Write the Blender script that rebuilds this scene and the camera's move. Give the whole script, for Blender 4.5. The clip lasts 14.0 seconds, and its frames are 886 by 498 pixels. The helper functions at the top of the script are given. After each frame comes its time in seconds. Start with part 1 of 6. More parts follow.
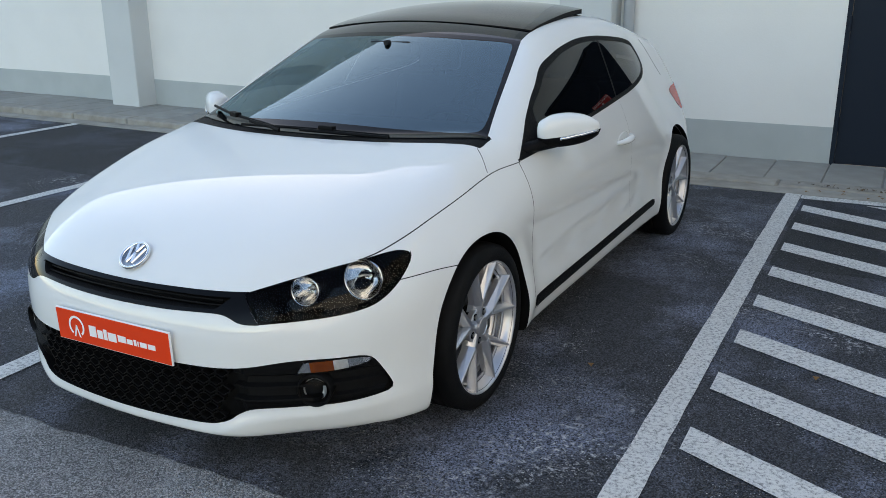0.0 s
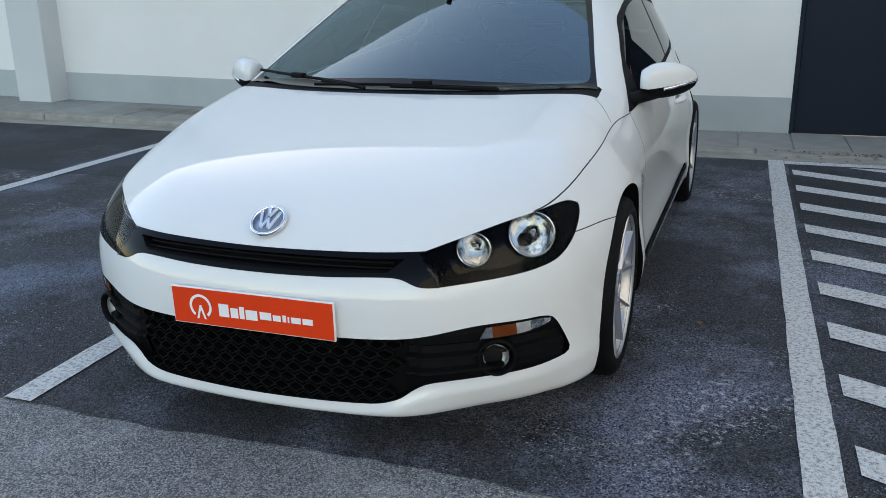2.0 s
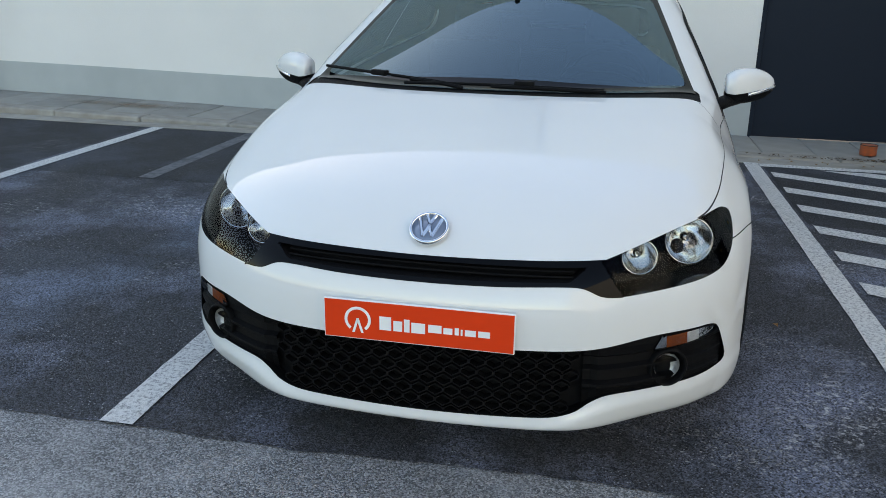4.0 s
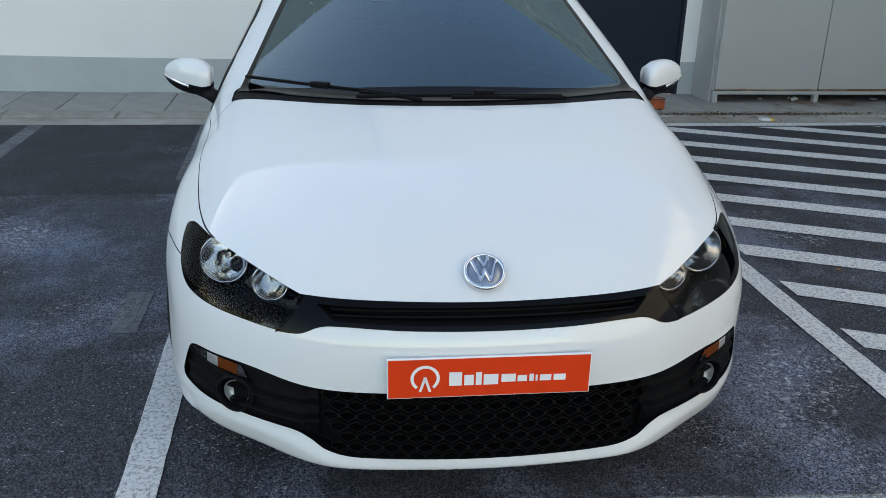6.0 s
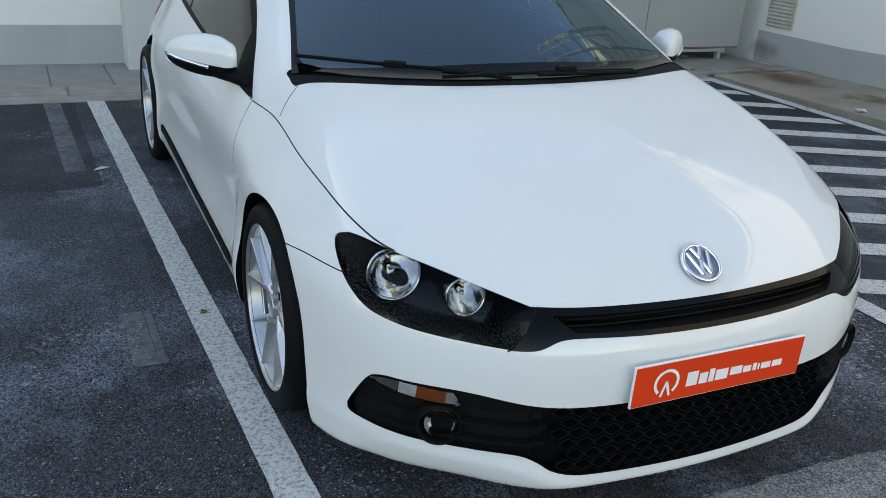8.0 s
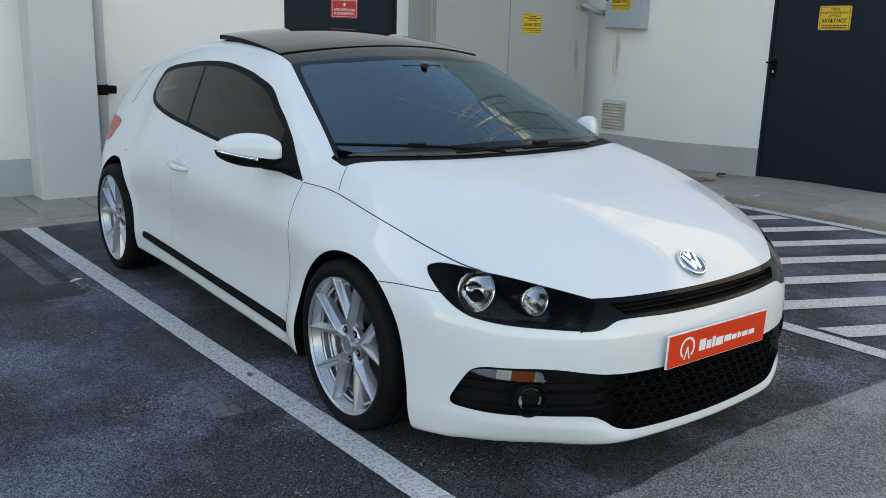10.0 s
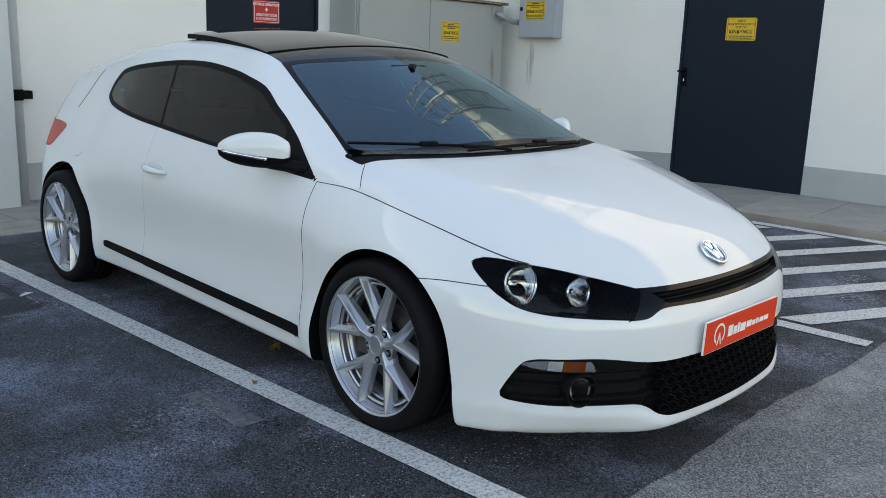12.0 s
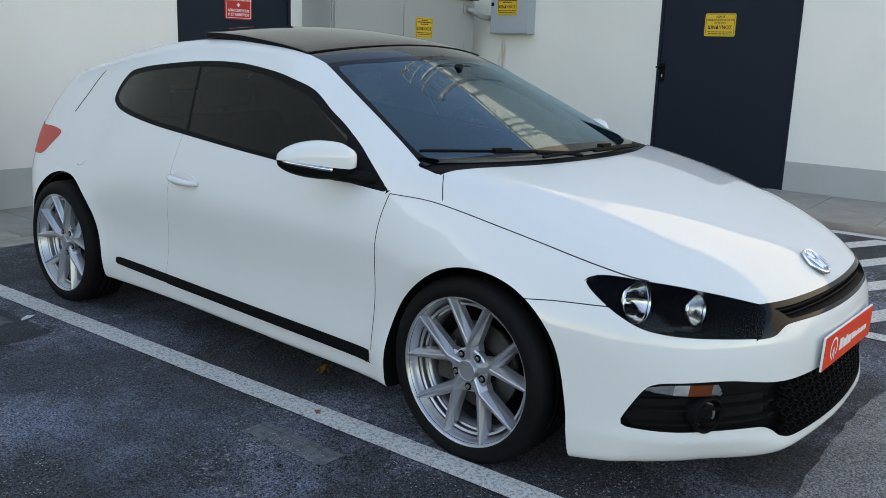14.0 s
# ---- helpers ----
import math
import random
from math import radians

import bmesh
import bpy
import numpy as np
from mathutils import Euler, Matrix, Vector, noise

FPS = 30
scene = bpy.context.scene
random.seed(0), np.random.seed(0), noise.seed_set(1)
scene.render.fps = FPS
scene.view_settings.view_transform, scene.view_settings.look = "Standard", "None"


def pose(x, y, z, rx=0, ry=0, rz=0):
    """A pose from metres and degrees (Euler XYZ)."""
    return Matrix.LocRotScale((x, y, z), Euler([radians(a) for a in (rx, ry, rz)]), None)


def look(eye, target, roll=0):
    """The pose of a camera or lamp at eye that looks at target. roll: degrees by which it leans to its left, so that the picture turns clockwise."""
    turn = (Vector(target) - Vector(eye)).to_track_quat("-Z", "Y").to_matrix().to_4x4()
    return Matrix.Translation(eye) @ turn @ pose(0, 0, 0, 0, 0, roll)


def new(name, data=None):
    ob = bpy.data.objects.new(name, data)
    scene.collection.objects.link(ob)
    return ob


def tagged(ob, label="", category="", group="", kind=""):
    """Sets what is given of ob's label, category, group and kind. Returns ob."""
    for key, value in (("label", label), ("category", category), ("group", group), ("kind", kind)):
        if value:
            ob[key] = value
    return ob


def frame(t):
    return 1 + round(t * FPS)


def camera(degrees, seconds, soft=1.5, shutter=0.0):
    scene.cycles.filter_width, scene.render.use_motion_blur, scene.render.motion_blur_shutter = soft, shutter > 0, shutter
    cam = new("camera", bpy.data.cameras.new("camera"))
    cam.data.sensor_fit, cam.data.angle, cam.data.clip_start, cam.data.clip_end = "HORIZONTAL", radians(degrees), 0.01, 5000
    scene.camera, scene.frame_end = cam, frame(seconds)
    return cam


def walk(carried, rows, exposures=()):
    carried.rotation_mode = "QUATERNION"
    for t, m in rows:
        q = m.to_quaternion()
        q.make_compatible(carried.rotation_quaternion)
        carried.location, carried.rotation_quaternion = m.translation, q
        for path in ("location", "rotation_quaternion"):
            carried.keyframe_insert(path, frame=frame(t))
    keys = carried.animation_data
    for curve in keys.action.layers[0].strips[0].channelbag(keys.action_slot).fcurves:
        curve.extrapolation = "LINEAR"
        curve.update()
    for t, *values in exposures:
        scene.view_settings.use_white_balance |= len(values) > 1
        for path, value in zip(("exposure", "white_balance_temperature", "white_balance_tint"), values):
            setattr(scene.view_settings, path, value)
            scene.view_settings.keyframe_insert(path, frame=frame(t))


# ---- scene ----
cam = camera(53.9, 14.0, 0.7)
PATH = [
    (0, (2.157, -2.651, 1.497), (1.247, -0.97, 0.908), -0.4),
    (0.5, (1.961, -2.794, 1.464), (1.099, -1.085, 0.886), -1.1),
    (1, (1.706, -2.883, 1.43), (0.904, -1.142, 0.859), -1.7),
    (1.5, (1.492, -2.853, 1.359), (0.777, -1.077, 0.777), -0.9),
    (2, (1.258, -2.842, 1.294), (0.621, -1.039, 0.708), -0.7),
    (2.5, (0.962, -2.937, 1.25), (0.478, -1.088, 0.663), 0.4),
    (3, (0.744, -2.976, 1.253), (0.31, -1.098, 0.722), 1.2),
    (5.5, (-0.065, -2.852, 1.427), (-0.041, -0.981, 0.723), 1.3),
    (6, (-0.377, -2.787, 1.48), (-0.131, -0.929, 0.781), 1.6),
    (6.5, (-0.603, -2.649, 1.512), (-0.306, -0.801, 0.808), 2.1),
    (7, (-0.871, -2.482, 1.536), (-0.524, -0.648, 0.819), 2.6),
    (7.5, (-1.21, -2.4, 1.499), (-0.498, -0.697, 0.73), 4.4),
    (8, (-1.435, -2.242, 1.452), (-0.615, -0.584, 0.692), 3.9),
    (10.5, (-2.536, -2.497, 1.319), (-1.294, -0.99, 0.886), 1.3),
    (11, (-2.634, -2.475, 1.291), (-1.373, -0.985, 0.856), 1.3),
    (11.5, (-2.747, -2.285, 1.301), (-1.403, -0.867, 0.873), 1.7),
    (12, (-2.772, -2.126, 1.281), (-1.364, -0.773, 0.849), 2.1),
    (12.5, (-2.758, -1.944, 1.284), (-1.343, -0.598, 0.852), 2.0),
    (13, (-2.804, -1.803, 1.276), (-1.37, -0.48, 0.837), 1.9),
    (13.5, (-2.898, -1.671, 1.287), (-1.395, -0.426, 0.852), 2.2),
    (14, (-2.958, -1.572, 1.284), (-1.443, -0.342, 0.846), 1.9),
]
walk(cam, [(t, look(eye, target, roll)) for t, eye, target, roll in PATH], [(0, 1.66, 7720, 11.0), (6, 1.65, 8000, 11.0), (14, 1.67, 8200, 13.0)])

# ---- light ----
SUN_DIR = Vector((-0.50, 0.72, 0.39)).normalized()
world = bpy.data.worlds.new("sky")
scene.world = world
world.use_nodes = True
sky = world.node_tree.nodes.new("ShaderNodeTexSky")
sky.sky_type, sky.sun_disc = "NISHITA", False
sky.sun_elevation = math.asin(SUN_DIR.z)
sky.sun_rotation = math.atan2(SUN_DIR.x, SUN_DIR.y)
sky.air_density, sky.dust_density, sky.ozone_density = 1.0, 0.7, 1.5
world.node_tree.links.new(sky.outputs[0], world.node_tree.nodes["Background"].inputs[0])
world.node_tree.nodes["Background"].inputs[1].default_value = 0.15
sun = new("sun", bpy.data.lights.new("sun", "SUN"))
sun.data.energy, sun.data.angle, sun.data.color = 2.8, radians(0.5), (1.0, 0.88, 0.70)
sun.matrix_world = look((-20, -10, 12), Vector((-20, -10, 12)) - SUN_DIR)

# ---- materials ----
def material(name, color, rough=0.6, metal=0.0, spread=0.0, scale=8.0, bump=0.0, bump_scale=200.0, coat=0.0, second=None, detail=6.0, contrast=(0.35, 0.65), alpha=None, spec=0.5, per_piece=0.0):
    """A principled material: colour mottled between color and second (or a darker color), with fine relief."""
    m = bpy.data.materials.new(name)
    m.use_nodes = True
    nt = m.node_tree
    b = nt.nodes["Principled BSDF"]
    b.inputs["Roughness"].default_value, b.inputs["Metallic"].default_value = rough, metal
    b.inputs["Specular IOR Level"].default_value = spec
    b.inputs["Coat Weight"].default_value, b.inputs["Coat Roughness"].default_value = coat, 0.03
    b.inputs["Base Color"].default_value = (*color, 1)
    co = nt.nodes.new("ShaderNodeTexCoord").outputs["Object"]
    if spread or second:
        n1, n2 = nt.nodes.new("ShaderNodeTexNoise"), nt.nodes.new("ShaderNodeTexNoise")
        n1.inputs["Scale"].default_value, n1.inputs["Detail"].default_value = scale, detail
        n2.inputs["Scale"].default_value, n2.inputs["Detail"].default_value = scale * 0.13, 3
        add = nt.nodes.new("ShaderNodeMath"); add.operation = "ADD"
        half = nt.nodes.new("ShaderNodeMath"); half.operation = "MULTIPLY"; half.inputs[1].default_value = 0.5
        ramp = nt.nodes.new("ShaderNodeValToRGB")
        ramp.color_ramp.elements[0].position, ramp.color_ramp.elements[1].position = contrast
        ramp.color_ramp.elements[0].color = (*(second or [c * (1 - spread) for c in color]), 1)
        ramp.color_ramp.elements[1].color = (*color, 1)
        for n in (n1, n2):
            nt.links.new(co, n.inputs["Vector"])
        nt.links.new(n1.outputs[0], add.inputs[0]); nt.links.new(n2.outputs[0], add.inputs[1])
        nt.links.new(add.outputs[0], half.inputs[0]); nt.links.new(half.outputs[0], ramp.inputs[0])
        out = ramp.outputs[0]
        if per_piece:
            info, hsv = nt.nodes.new("ShaderNodeObjectInfo"), nt.nodes.new("ShaderNodeHueSaturation")
            rng = nt.nodes.new("ShaderNodeMapRange")
            rng.inputs[3].default_value, rng.inputs[4].default_value = 1 - per_piece, 1 + per_piece
            nt.links.new(info.outputs["Random"], rng.inputs[0]); nt.links.new(rng.outputs[0], hsv.inputs["Value"])
            nt.links.new(out, hsv.inputs["Color"]); out = hsv.outputs[0]
        nt.links.new(out, b.inputs["Base Color"])
    if bump:
        n3, bp = nt.nodes.new("ShaderNodeTexNoise"), nt.nodes.new("ShaderNodeBump")
        n3.inputs["Scale"].default_value, n3.inputs["Detail"].default_value = bump_scale, 4
        bp.inputs["Strength"].default_value, bp.inputs["Distance"].default_value = bump, 0.004
        nt.links.new(co, n3.inputs["Vector"]); nt.links.new(n3.outputs[0], bp.inputs["Height"]); nt.links.new(bp.outputs[0], b.inputs["Normal"])
    return m


def clear(name, color=(1, 1, 1), rough=0.0, ior=1.45, keep=1.0, sheen=(1, 1, 1)):
    """Thin clear pane or cover: tinted see-through with a glossy skin; keep: share of the light that passes."""
    m = bpy.data.materials.new(name)
    m.use_nodes = True
    nt = m.node_tree
    nt.nodes.remove(nt.nodes["Principled BSDF"])
    tr, gl, mx, fr = (nt.nodes.new("ShaderNode" + k) for k in ("BsdfTransparent", "BsdfGlossy", "MixShader", "Fresnel"))
    tr.inputs[0].default_value = (*[c * keep for c in color], 1)
    gl.inputs["Roughness"].default_value, gl.inputs["Color"].default_value = rough, (*sheen, 1)
    fr.inputs["IOR"].default_value = ior
    nt.links.new(fr.outputs[0], mx.inputs[0]); nt.links.new(tr.outputs[0], mx.inputs[1]); nt.links.new(gl.outputs[0], mx.inputs[2])
    nt.links.new(mx.outputs[0], nt.nodes["Material Output"].inputs[0])
    return m


PAINT = material("white_car_paint", (0.74, 0.75, 0.735), 0.5, coat=1.0, spread=0.03, scale=3.0, spec=0.0)
PAINT.node_tree.nodes["Principled BSDF"].inputs["Coat IOR"].default_value = 1.6
PAINT.node_tree.nodes["Principled BSDF"].inputs["Coat Roughness"].default_value = 0.012
BLACK_GLOSS = material("black_gloss_plastic", (0.003, 0.003, 0.0035), 0.05, spread=0.2, spec=0.14)
BLACK_PLASTIC = material("black_grained_plastic", (0.006, 0.006, 0.0065), 0.55, spec=0.08, bump=0.3, bump_scale=900, spread=0.25, scale=30)
SEAM = material("dark_panel_gap", (0.03, 0.03, 0.032), 0.9)
LINER = material("felt_wheel_arch_liner", (0.005, 0.005, 0.005), 0.95, spec=0.1, spread=0.3)
RUBBER = material("tyre_rubber", (0.007, 0.007, 0.0074), 0.65, spec=0.12, spread=0.3, scale=40, bump=0.2, bump_scale=500)
SILVER = material("silver_painted_alloy", (0.49, 0.50, 0.53), 0.28, 0.72, spread=0.08, coat=0.6)
CHROME = material("chrome", (0.82, 0.83, 0.85), 0.08, 1.0, spread=0.05)
STEEL = material("brushed_steel", (0.42, 0.42, 0.43), 0.38, 1.0, spread=0.25, scale=30)
# windscreen sheen is tinted: the sky's blue is painted into its reflection
SCREEN_GLASS = clear("windscreen_glass", (0.80, 0.92, 0.93), 0.0, 1.95, 0.66, (0.64, 0.88, 1.0))
TINT_GLASS = clear("tinted_side_glass", (0.80, 0.95, 0.90), 0.0, 1.30, 0.13)
LAMP_GLASS = clear("lamp_cover", (0.96, 0.97, 0.97), 0.0, 1.16, 0.86)
ROOF_GLASS = material("black_roof_glass", (0.004, 0.004, 0.005), 0.03, spec=0.38)
SUNROOF_GLASS = material("brown_tinted_roof_glass", (0.030, 0.021, 0.014), 0.05, spec=0.42, spread=0.2, scale=2.0)
PLATE_RED = material("red_plate_film", (0.80, 0.05, 0.008), 0.45, spec=0.2, spread=0.06, scale=20)
PLATE_WHITE = material("white_plate_print", (0.85, 0.85, 0.84), 0.4)
AMBER = material("amber_lens", (0.26, 0.055, 0.008), 0.2, spread=0.3, scale=90)
RED_LENS = material("red_tail_lens", (0.62, 0.032, 0.010), 0.25, spread=0.2, spec=0.3)
TRIM_DARK = material("dark_interior_plastic", (0.018, 0.019, 0.021), 0.75, spread=0.2, spec=0.2)
FABRIC = material("dark_seat_fabric", (0.026, 0.026, 0.03), 0.9, spread=0.3, scale=60, spec=0.2)
REFLECTOR = material("aluminised_reflector", (0.88, 0.88, 0.88), 0.12, 1.0, spread=0.35, scale=28, bump=0.45, bump_scale=30)
LAMP_BLACK = material("black_lamp_housing", (0.003, 0.003, 0.0035), 0.10, spread=0.2, spec=0.22)
# darker copy of the wheel alloy: the barrel's shade is put into the colour
BARREL = material("alloy_barrel_painted_shade", (0.16, 0.165, 0.18), 0.4, 0.8, spread=0.2)
DISC = material("worn_brake_steel", (0.14, 0.135, 0.13), 0.45, 0.8, spread=0.4, scale=20)
FOG_BOWL = material("fog_lamp_bowl", (0.9, 0.9, 0.9), 0.3, 0.35, spread=0.5, scale=40, bump=0.8, bump_scale=60)
BLACK_SATIN = material("black_satin_plastic", (0.004, 0.004, 0.0045), 0.28, spread=0.2, spec=0.16)
REAR_PANE = clear("tinted_rear_glass", (0.85, 0.97, 0.97), 0.0, 1.45, 0.5)

# ---- building helpers ----
def part(name, bm, mat, parent=None, label="", smooth=False):
    """Links a bmesh as one mesh object under a thing or a part."""
    me = bpy.data.meshes.new(name)
    bm.to_mesh(me)
    bm.free()
    me.materials.append(mat)
    if smooth:
        for p in me.polygons:
            p.use_smooth = True
    ob = new(name, me)
    ob.parent = parent
    return tagged(ob, label)


def add_box(bm, lo, hi, bevel=0.0, m=None, segments=2):
    lo, hi = Vector(lo), Vector(hi)
    r = bmesh.ops.create_cube(bm, size=1.0, matrix=(m or Matrix()) @ Matrix.Translation((lo + hi) / 2) @ Matrix.Diagonal((*(hi - lo), 1)))
    if bevel:
        es = list({e for v in r["verts"] for e in v.link_edges})
        bmesh.ops.bevel(bm, geom=es, offset=bevel, segments=segments, affect="EDGES", profile=0.6)
    return bm


def box(lo, hi, bevel=0.0, m=None, segments=2):
    return add_box(bmesh.new(), lo, hi, bevel, m, segments)


def add_tube(bm, points, radius, sides=8, closed=False, scale=None):
    """A round bar along points; radius may be a list."""
    pts = [Vector(p) for p in points]
    n, rings = len(pts), []
    up = Vector((0, 0, 1))
    for i, p in enumerate(pts):
        a = pts[(i - 1) % n] if closed or i else p
        b = pts[(i + 1) % n] if closed or i < n - 1 else p
        d = (b - a).normalized()
        ref = up if abs(d.dot(up)) < 0.95 else Vector((1, 0, 0))
        s = d.cross(ref).normalized()
        w = s.cross(d)
        r = radius[i] if isinstance(radius, (list, tuple)) else radius
        rings.append([bm.verts.new(p + r * (math.cos(k) * s + math.sin(k) * w * (scale or 1))) for k in np.linspace(0, 2 * math.pi, sides, endpoint=False)])
    for i in range(n if closed else n - 1):
        a, b = rings[i], rings[(i + 1) % n]
        for k in range(sides):
            bm.faces.new((a[k], a[(k + 1) % sides], b[(k + 1) % sides], b[k]))
    if not closed:
        bm.faces.new(rings[0][::-1]); bm.faces.new(rings[-1])
    return bm


def tube(points, radius, sides=8, closed=False, scale=None):
    return add_tube(bmesh.new(), points, radius, sides, closed, scale)


def lathe(profile, steps=48, axis="x", bm=None, closed=False):
    """Turns a profile of (along, radius) round an axis."""
    bm = bm or bmesh.new()
    rings = []
    for k in range(steps):
        a = 2 * math.pi * k / steps
        ring = []
        for u, r in profile:
            c, s = r * math.cos(a), r * math.sin(a)
            ring.append(bm.verts.new({"x": (u, c, s), "y": (c, u, s), "z": (c, s, u)}[axis]))
        rings.append(ring)
    n = len(profile)
    for k in range(steps):
        a, b = rings[k], rings[(k + 1) % steps]
        for i in range(n if closed else n - 1):
            j = (i + 1) % n
            bm.faces.new((a[i], a[j], b[j], b[i]))
    bmesh.ops.remove_doubles(bm, verts=bm.verts, dist=1e-5)
    bmesh.ops.recalc_face_normals(bm, faces=bm.faces)
    return bm


def prism(outline, depth, m=None, bm=None, bevel=0.0):
    """A flat outline of (u, v) points given depth; u, v lie in x, z and the depth runs along y."""
    bm = bm or bmesh.new()
    m = m or Matrix()
    a = [bm.verts.new(m @ Vector((u, 0, v))) for u, v in outline]
    b = [bm.verts.new(m @ Vector((u, depth, v))) for u, v in outline]
    f1, f2 = bm.faces.new(a), bm.faces.new(b[::-1])
    n = len(a)
    fs = [f1, f2] + [bm.faces.new((a[i], b[i], b[(i + 1) % n], a[(i + 1) % n])) for i in range(n)]
    bmesh.ops.recalc_face_normals(bm, faces=fs)
    if bevel:
        bmesh.ops.bevel(bm, geom=list(f1.edges) + list(f2.edges), offset=bevel, segments=2, affect="EDGES")
    return bm


def thing(name, label, category, group="", at=None):
    e = new(name)
    if at is not None:
        e.matrix_world = at
    return tagged(e, label, category, group)

# ---- the car's body as a smooth solid: x to its left, y to its rear, front axle at y = 0 ----
def spline(points):
    """A natural cubic spline through (u, v) points, straight beyond its ends."""
    u, v = np.array(points, float).T
    n, h = len(u), np.diff(np.array(points, float)[:, 0])
    a, b = np.eye(n), np.zeros(n)
    for i in range(1, n - 1):
        a[i, i - 1:i + 2] = h[i - 1], 2 * (h[i - 1] + h[i]), h[i]
        b[i] = 6 * ((v[i + 1] - v[i]) / h[i] - (v[i] - v[i - 1]) / h[i - 1])
    m = np.linalg.solve(a, b)

    def value(q):
        q = np.asarray(q, float)
        i = np.clip(np.searchsorted(u, q) - 1, 0, n - 2)
        c = np.clip(q, u[0], u[-1])
        d0, d1, w = c - u[i], u[i + 1] - c, h[i]
        r = (m[i] * d1 ** 3 + m[i + 1] * d0 ** 3) / (6 * w) + (v[i] / w - m[i] * w / 6) * d1 + (v[i + 1] / w - m[i + 1] * w / 6) * d0
        s0 = (v[1] - v[0]) / h[0] - h[0] * m[1] / 6
        s1 = (v[-1] - v[-2]) / h[-1] + h[-1] * m[-2] / 6
        return r + np.where(q < u[0], s0 * (q - u[0]), 0) + np.where(q > u[-1], s1 * (q - u[-1]), 0)
    return value


def soft_max(a, b, k):
    h = np.maximum(k - np.abs(a - b), 0) / k
    return np.maximum(a, b) + h * h * k / 4


hood_line = spline([(-1.1, 0.40), (-0.95, 0.535), (-0.86, 0.61), (-0.771, 0.672), (-0.6, 0.755), (-0.3, 0.852), (0.0, 0.917), (0.3, 0.957), (0.6, 0.985)])
hood_drop = spline([(-0.9, 0.08), (-0.5, 0.105), (0.0, 0.06), (0.4, 0.03), (1.0, 0.03)])
screen_line = spline([(0.0, 0.855), (0.14, 0.93), (0.5, 1.107), (0.8, 1.245), (1.0, 1.323), (1.2, 1.357), (1.5, 1.377), (1.9, 1.364), (2.3, 1.315), (2.7, 1.24), (2.95, 1.16), (3.15, 1.02), (3.4, 0.84)])
roof_drop = spline([(0.2, 0.05), (0.6, 0.10), (1.1, 0.15), (2.0, 0.17), (3.0, 0.2)])
side_width = spline([(-0.9, 0.82), (-0.6, 0.866), (-0.36, 0.886), (0.0, 0.896), (0.5, 0.894), (1.2, 0.897), (2.0, 0.903), (2.58, 0.905), (2.85, 0.885), (3.1, 0.845), (3.4, 0.76)])
side_bulge = spline([(0.05, -0.06), (0.14, -0.022), (0.22, 0.0), (0.30, 0.008), (0.40, -0.002), (0.5, -0.006), (0.6, 0.0), (0.7, 0.0), (0.8, -0.018), (0.9, -0.05), (1.1, -0.15)])
belt_height = spline([(-0.9, 0.45), (-0.5, 0.575), (-0.38, 0.608), (0.0, 0.732), (0.2, 0.778), (0.4, 0.835), (0.8, 0.885), (1.2, 0.915), (1.7, 0.955), (2.2, 0.99), (2.6, 1.0), (3.2, 0.93)])
belt_width = spline([(-0.9, 0.85), (-0.4, 0.862), (0.0, 0.858), (0.2, 0.843), (0.4, 0.836), (0.7, 0.842), (1.2, 0.848), (1.7, 0.838), (2.0, 0.805), (2.3, 0.748), (2.6, 0.708), (3.0, 0.68), (3.4, 0.64)])
nose_line = spline([(0.0, -0.80), (0.10, -0.835), (0.16, -0.87), (0.22, -0.885), (0.32, -0.884), (0.44, -0.886), (0.50, -0.882), (0.55, -0.868), (0.60, -0.84), (0.66, -0.785), (0.72, -0.71), (0.8, -0.58)])
nose_sweep = spline([(-0.95, 0.72), (-0.90, 0.56), (-0.862, 0.455), (-0.82, 0.368), (-0.76, 0.277), (-0.64, 0.164), (-0.49, 0.070), (-0.26, 0.014), (0.0, 0.0),
                     (0.26, 0.014), (0.49, 0.070), (0.64, 0.164), (0.76, 0.277), (0.82, 0.368), (0.862, 0.455), (0.90, 0.56), (0.95, 0.72)])
tail_line = spline([(0.0, 3.2), (0.2, 3.30), (0.45, 3.36), (0.7, 3.35), (0.9, 3.28), (1.1, 3.1)])
sill_height = spline([(-0.9, 0.150), (-0.6, 0.150), (-0.3, 0.142), (0.4, 0.172), (0.9, 0.188), (1.6, 0.208), (2.1, 0.21), (3.3, 0.22)])
lip_height = spline([(-0.2, 0.184), (0.0, 0.184), (0.3, 0.187), (0.40, 0.207), (0.48, 0.240), (0.58, 0.254), (0.7, 0.262), (0.9, 0.272)])
FRONT_HUB, REAR_HUB = (0.0, 0.318), (2.578, 0.318)


